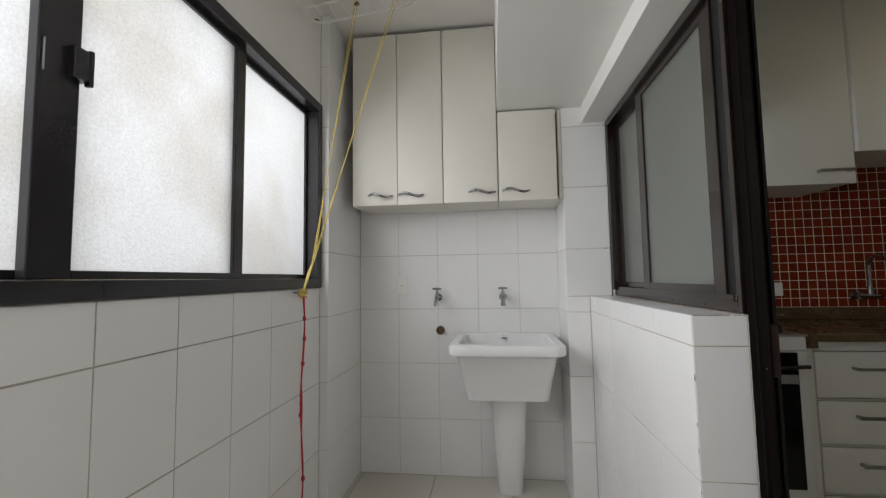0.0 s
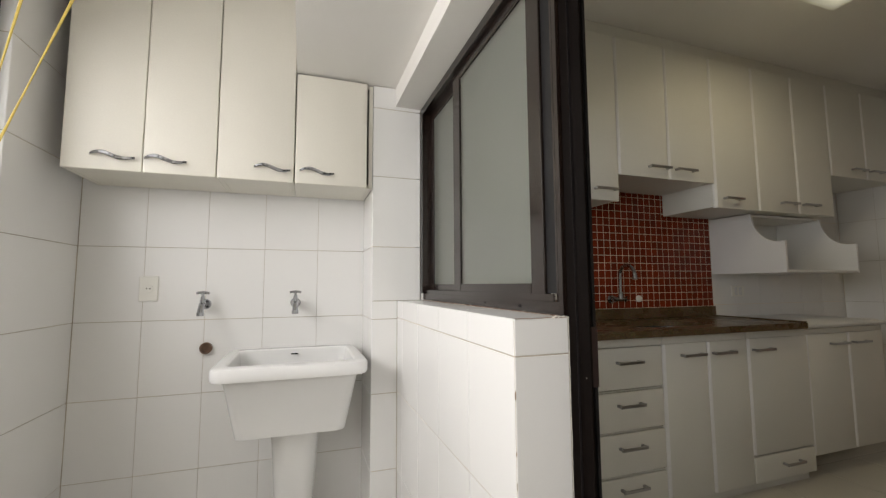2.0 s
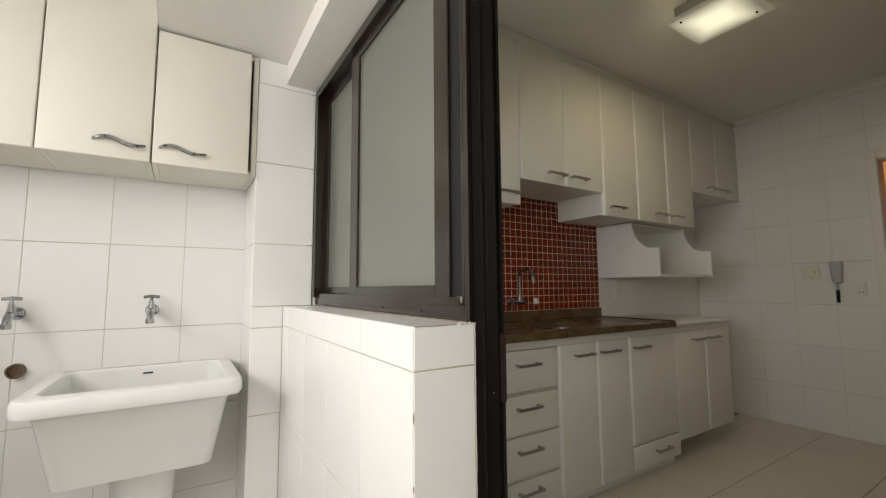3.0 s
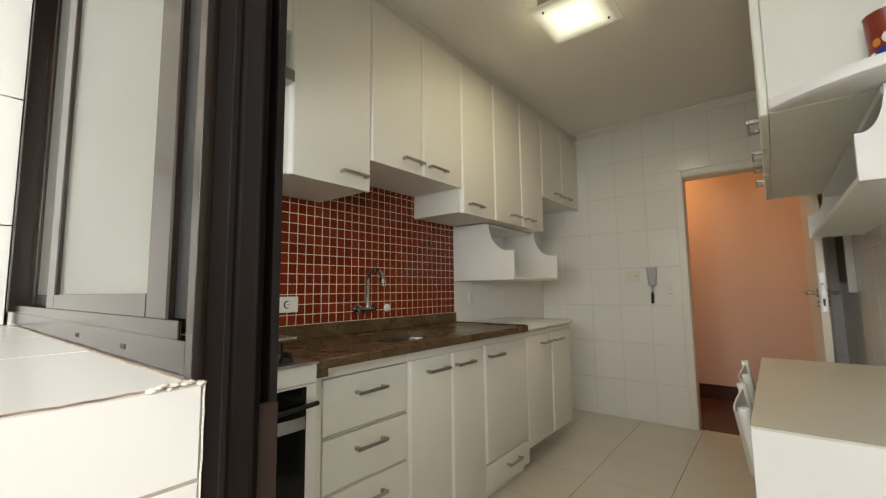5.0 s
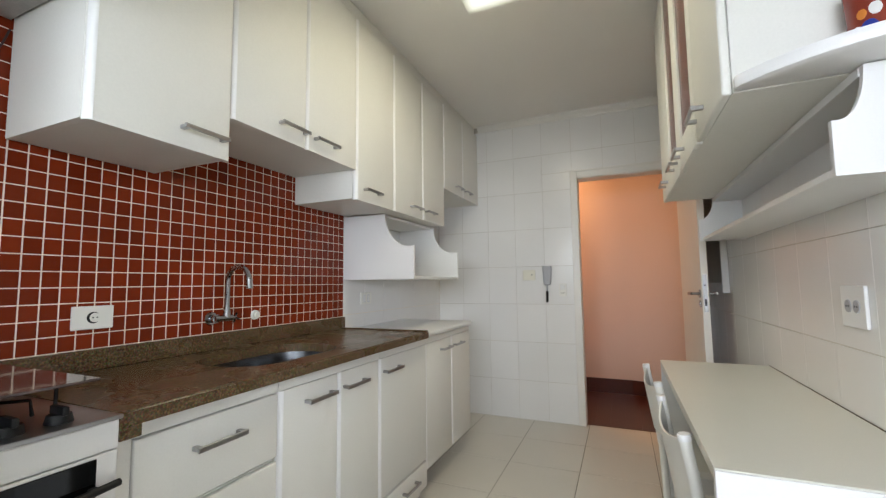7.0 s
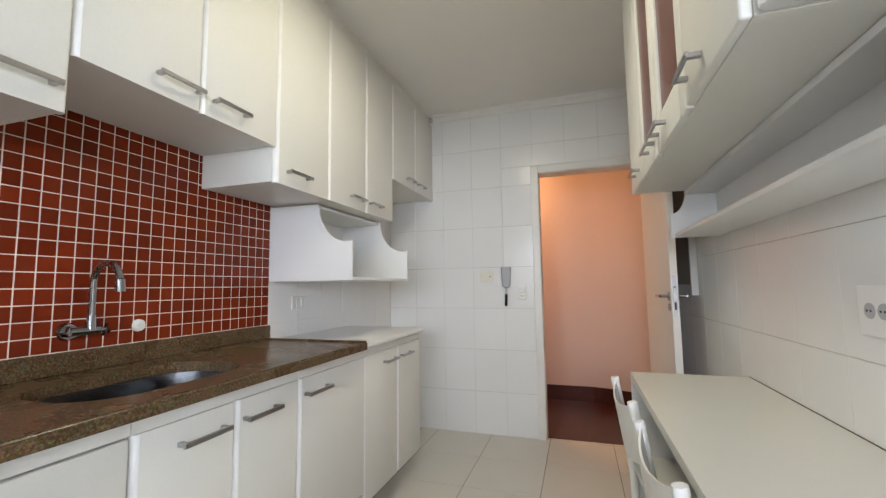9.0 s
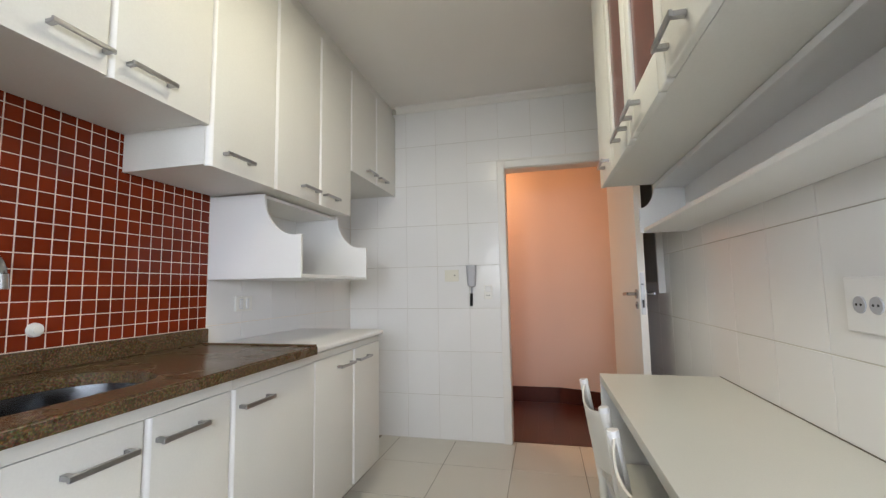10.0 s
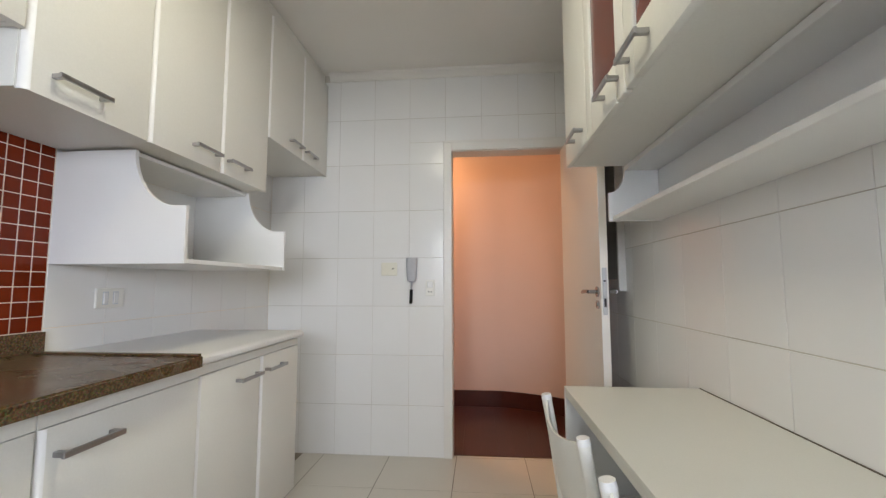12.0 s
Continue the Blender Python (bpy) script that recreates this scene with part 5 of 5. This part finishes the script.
def laundry_tub():
    s = thing("laundry_tub", (0.13, 2.38, 0.0), "white laundry tub on a tapered pedestal", "laundry sink")
    cx, cy, w, d = 0.128, 2.362, 0.570, 0.520
    z = 0.849
    rings = [rounded(cx, cy + 0.04, w * 0.70, d * 0.60, 0.03, 0.552), rounded(cx, cy + 0.037, w * 0.735, d * 0.64, 0.04, 0.557), rounded(cx, cy + 0.012, w * 0.86, d * 0.86, 0.045, 0.78),
             rounded(cx, cy + 0.004, w * 0.90, d * 0.92, 0.05, 0.798), rounded(cx, cy, w * 0.985, d * 0.985, 0.055, 0.800), rounded(cx, cy, w, d, 0.058, 0.808),
             rounded(cx, cy, w, d, 0.058, z - 0.012), rounded(cx, cy, w - 0.008, d - 0.008, 0.054, z - 0.003), rounded(cx, cy, w - 0.024, d - 0.024, 0.048, z),
             rounded(cx, cy + 0.006, w - 0.090, d - 0.105, 0.040, z), rounded(cx, cy + 0.006, w - 0.102, d - 0.117, 0.036, z - 0.006),
             rounded(cx, cy + 0.03, w - 0.17, d - 0.21, 0.04, 0.60), rounded(cx, cy + 0.03, w - 0.23, d - 0.27, 0.04, 0.575)]
    part("basin", loft(rings), M_CERAM, s, smooth=True)
    rings = []
    for k in range(9):
        q = k / 8
        rings.append(rounded(cx + 0.012, 2.50 - 0.068 * q, 0.137 + 0.058 * q, 0.13 + 0.085 * q, 0.045 + 0.02 * q, 0.5515 * q))
    part("pedestal", loft(rings), M_CERAM, s, smooth=True)
    part("overflow_mark", box((cx - 0.016, cx + 0.016), (2.5485, 2.5510), (0.822, 0.828), 0.0005, 1), M_BLACK, s, "small dark mark on the rim")
    bm = box((-0.115, -0.10), (2.40, 2.46), (0.60, 0.635), 0.003)
    part("bracket", bm, M_PLAST, s)


laundry_tub()


def wall_tap(x):
    t = thing("laundry_tap", (x, BACK_Y, 1.065), "chrome wall tap with a cross handle above the tub", "tap", "laundry taps")
    z = 1.062
    bm = tube((x, BACK_Y - 0.0005, z), (x, BACK_Y - 0.008, z), 0.024, 0.020, 20)
    tube((x, BACK_Y - 0.008, z), (x, BACK_Y - 0.070, z), 0.012, 0.014, bm=bm)
    sweep([(x, BACK_Y - 0.062, z), (x, BACK_Y - 0.085, z - 0.006), (x, BACK_Y - 0.100, z - 0.024), (x, BACK_Y - 0.103, z - 0.042)], 0.0125, 12, bm)
    tube((x, BACK_Y - 0.103, z - 0.032), (x, BACK_Y - 0.104, z - 0.048), 0.0155, 0.0145, 16, bm)
    part("body", bm, M_CHROME, t, smooth=True)
    bm = tube((x, BACK_Y - 0.062, z + 0.006), (x, BACK_Y - 0.064, z + 0.038), 0.013, 0.008, 14)
    tube((x, BACK_Y - 0.064, z + 0.038), (x, BACK_Y - 0.064, z + 0.052), 0.006, seg=10, bm=bm)
    sweep([(x - 0.026, BACK_Y - 0.064, z + 0.052), (x, BACK_Y - 0.064, z + 0.056), (x + 0.026, BACK_Y - 0.064, z + 0.052)], 0.006, 10, bm)
    part("cross_handle", bm, M_CHROME, t, smooth=True)


wall_tap(-0.268)
wall_tap(0.125)
pipe = thing("drain_pipe", (-0.257, BACK_Y, 0.86), "brown drain pipe stub in the tiled wall", "pipe")
ring = []
for r, dep in ((0.026, 0.0), (0.026, 0.018), (0.021, 0.018), (0.020, -0.0)):
    ring.append([Vector((-0.257 + r * math.cos(2 * math.pi * k / 20), BACK_Y - 0.0005 - dep, 0.862 + r * math.sin(2 * math.pi * k / 20))) for k in range(20)])
part("stub", loft(ring, cap0=False), M_BROWNPIPE, pipe, smooth=True)
socket(-0.495, 1.135, 0.074, 0.112, "ivory socket plate on the laundry wall", at=BACK_Y)


def airer():
    a = thing("ceiling_airer", (-0.5, 1.5, 2.42), "white wire clothes airer hung under the laundry ceiling", "clothes airer")
    x0, x1, y0, y1 = -0.765, -0.235, 0.45, 1.93

    def lean(x):
        return 2.425 + (x - x0) * 0.105
    pts = [Vector((v.x, v.y, lean(v.x))) for v in rounded((x0 + x1) / 2, (y0 + y1) / 2, x1 - x0, y1 - y0, 0.06, 0, 5)]
    part("frame", sweep(pts + [pts[0]], 0.0055, 8), M_WIRE, a, smooth=True)
    n = 9
    for k in range(1, n):
        x = x0 + (x1 - x0) * k / n
        part("wire", tube((x, y0 + 0.004, lean(x) + 0.004), (x, y1 - 0.004, lean(x) + 0.004), 0.0022, seg=6), M_WIRE, a)
    for y in (0.75, 1.80):
        part("cross_bar", tube((x0, y, lean(x0) - 0.005), (x1, y, lean(x1) - 0.005), 0.004, seg=8), M_WIRE, a)
    for x in (-0.70, -0.62, -0.43, -0.29):
        part("bead", tube((x - 0.006, y1, lean(x)), (x + 0.006, y1, lean(x)), 0.009, seg=10), M_WIRE, a, smooth=True)


airer()


def ropes():
    p = thing("pulley_rope", (-0.78, 1.86, 1.11), "yellow cord from the airer pulleys, tied off at the window", "rope")
    knot = Vector((-0.772, 1.845, 1.120))
    bead = Vector((-0.765, 1.93, 1.262))
    for x, y, s in ((-0.530, 1.845, 0.004), (-0.518, 1.845, -0.004), (-0.345, 1.845, 0.004), (-0.333, 1.845, -0.004)):
        part("cord", sweep([bead + Vector((s, 0, 0)), (x, y, 2.45), (x, y - 0.02, 2.56)], 0.0021, 6), M_YROPE, p, smooth=True)
    for dx in (-0.004, 0.004):
        part("cord", sweep([knot, knot + Vector((dx + 0.004, 0.05, 0.09)), bead], 0.004, 8), M_YROPE, p, smooth=True)
    rng = random.Random(3)
    own = None
    for k in range(7):
        c = knot + Vector((rng.uniform(-0.012, 0.012), rng.uniform(-0.022, 0.018), rng.uniform(-0.016, 0.018)))
        pts = [c + Vector((0.012 * math.cos(q * 0.9 + k), 0.014 * math.sin(q * 0.9 + k), 0.006 * math.sin(q * 1.7))) for q in range(8)]
        own = sweep(pts, 0.0038, 6, own)
    part("knot", own, M_YROPE, p, "bunched yellow knot", smooth=True)
    for x, z in ((-0.524, 2.452), (-0.339, 2.472), (-0.75, 2.437)):
        own = bmesh.new()
        bmesh.ops.create_icosphere(own, subdivisions=2, radius=0.011, matrix=Matrix.Translation((x, 1.85 if x > -0.7 else 1.92, z)) @ Matrix.Diagonal((1.3, 0.9, 0.9, 1)))
        part("tie", own, M_TIE, p, "dark yellow tie on the airer", smooth=True)
    for x in (-0.524, -0.339):
        part("pulley", tube((x - 0.008, 1.832, 2.572), (x + 0.008, 1.832, 2.572), 0.022, seg=18), M_STEEL, p, smooth=True)
        part("bracket", box((x - 0.012, x + 0.012), (1.82, 1.845), (2.575, 2.5995), 0.001, 1), M_STEEL, p)
    r = thing("red_cord", (-0.77, 1.82, 0.5), "knotted red cord hanging from the yellow knot", "rope")
    rng = random.Random(9)
    for off in (0.0, 1.0):
        pts = []
        for k in range(26):
            q = k / 25
            pts.append(knot + Vector((0.005 + 0.004 * math.sin(q * 11 + off), -0.008 + 0.010 * math.sin(q * 9) + (0.007 * off * math.sin(q * 17) if q > 0.35 else 0.0015 * off), -0.012 - 0.98 * q)))
        part("cord", sweep(pts, 0.0032, 6), M_RROPE, r, smooth=True)
    for q in (0.10, 0.19, 0.30, 0.52, 0.80):
        own = bmesh.new()
        bmesh.ops.create_icosphere(own, subdivisions=2, radius=0.0085, matrix=Matrix.Translation(knot + Vector((0.005 + 0.004 * math.sin(q * 11), -0.008 + 0.010 * math.sin(q * 9), -0.012 - 0.98 * q))) @ Matrix.Diagonal((1, 1.1, 1.5, 1)))
        part("knot", own, M_RROPE, r, smooth=True)
    h = thing("rope_hook", (-0.80, 1.845, 1.12), "small steel cleat holding the cord below the window", "hook")
    part("cleat", sweep([(WIN_X - 0.003, 1.845, 1.125), (WIN_X + 0.022, 1.845, 1.122), (WIN_X + 0.035, 1.845, 1.110), (WIN_X + 0.036, 1.845, 1.14)], 0.004, 8), M_STEEL, h, smooth=True)


ropes()

# ---------------------------------------------------------------- tiles
TW, TH = 0.2475, 0.3305
# kitchen
tiles(wall_east, (END_X + T, 0, 0), (0, -1, 0), (0, 0, 1), (-RED_Y, -SOUTH_Y), (0.0, CEIL_Z - 0.05), (0.2535, TH), (-1.6745, 0.0), M_TILE, gap=0.0024, gap_u=0.0014, holes=[(-D1 - 0.034, -D0 + 0.034, -1, DZ + 0.048)])
tiles(wall_south, (0, SOUTH_Y - T, 0), (-1, 0, 0), (0, 0, 1), (-END_X, -POST_X), (0.0, CEIL_Z), (0.2445, 0.3285), (-2.508, 0.0), M_TILE, tilt=0.03, gap=0.0024, gap_u=0.0012, holes=[(-3.36, -1.98, 1.70, 2.7)])
tiles(wall_north, (0, RED_Y + T, 0), (1, 0, 0), (0, 0, 1), (3.0, END_X), (0.0, CEIL_Z), (0.2475, TH), (3.2325, 0.0), M_TILE, gap=0.0024, gap_u=0.0014,
      holes=[(3.0, 3.80, -1, 0.87), (3.02, 3.70, 1.23, 3.0), (3.70, 4.6, 1.93, 3.0)])
MASKED = [(1.425, 1.81, 1.63, 3), (1.81, 2.57, 1.785, 3), (2.57, 3.1, 1.635, 3)]
tiles(wall_north, (0, RED_Y + T, 0), (1, 0, 0), (0, 0, 1), (1.9443, 2.9985), (0.9835, 2.10), (0.0502, 0.0504), (2.9985, 0.9835), M_RED, gap=0.0036, gap_u=0.0045, name="mosaic_tile", tilt=0.35, holes=MASKED)
tiles(wall_north, (0, RED_Y + T, 0), (1, 0, 0), (0, 0, 1), (0.76, 1.9443), (0.9835, 2.10), (0.0479, 0.0504), (1.9443, 0.9835), M_RED, gap=0.0036, gap_u=0.0045, name="mosaic_tile", tilt=0.35, holes=MASKED, stuff=lambda u, v: True)
tiles(floor, (0, 0, -T), (1, 0, 0), (0, 1, 0), (LOW_X, END_X + 0.05), (SOUTH_Y, 2.40), (0.447, 0.447), (4.079, 1.8015), M_FLOOR, gap=0.004, tilt=0.05)
tiles(floor, (0, 0, -T), (1, 0, 0), (0, 1, 0), (-0.81, LOW_X), (-2.35, BACK_Y), (0.447, 0.447), (-0.298, 2.235), M_FLOOR, gap=0.004, tilt=0.05)
# laundry
tiles(wall_back, (0, BACK_Y + T, 0), (1, 0, 0), (0, 0, 1), (-0.7715, 0.4605), (0.0, 1.62), (TW, 0.3305), (-0.0225, 0.0), M_TILE, gap=0.0024, gap_u=0.0013)
tiles(wall_west_tiled, (WIN_X - T, 0, 0), (0, 1, 0), (0, 0, 1), (-2.35, W1), (0.0, WZ0), (TW, TH), (0.9215, 0.0), M_TILE, gap=0.0042)
tiles(pier_w, (0, W1 + T, 0), (1, 0, 0), (0, 0, 1), (WIN_X, -0.768), (0.0, 2.60), (TW, TH), (-0.83, 0.0), M_TILE)
tiles(pier_w, (-0.768 - T, 0, 0), (0, 1, 0), (0, 0, 1), (W1, BACK_Y + 0.003), (0.0, 2.60), (0.60, TH), (W1, 0.0), M_TILE, gap=0.0024)
tiles(pier_e, (0.458, 0, 0), (0, -1, 0), (0, 0, 1), (-BACK_Y, -2.33), (0.0, 2.09), (0.30, TH), (-BACK_Y, 0.0), M_TILE, thick=0.004)
tiles(pier_e, (0, 2.33 + T, 0), (1, 0, 0), (0, 0, 1), (0.454, 0.684), (0.0, 2.09), (0.25, TH), (0.454, 0.0), M_TILE, holes=[(LOW_X, 0.7, -1, 1.074)])
tiles(low_wall, (LOW_X + T, 0, 0), (0, -1, 0), (0, 0, 1), (-2.33, -1.214), (0.0, 1.074), (0.2525, TH), (-1.469, 0.005), M_TILE)
tiles(low_wall, (0, 1.214 + T, 0), (1, 0, 0), (0, 0, 1), (LOW_X, 0.7045), (0.0, 1.074), (0.25, TH), (LOW_X, 0.005), M_TILE)
tiles(low_wall, (0, 0, 1.070), (1, 0, 0), (0, 1, 0), (LOW_X, 0.7045), (1.214, 2.33), (0.25, 0.33), (LOW_X, 1.214), M_TILE, thick=0.004)
# hall parquet
tiles(hall_floor, (0, 0, -0.006), (1, 0, 0), (0, 1, 0), (END_X + 0.062, HX), (-0.6, 2.2), (0.90, 0.12), (END_X + 0.062, -0.6), M_HALLWOOD, gap=0.0003, thick=0.006, name="plank", tilt=0.0)
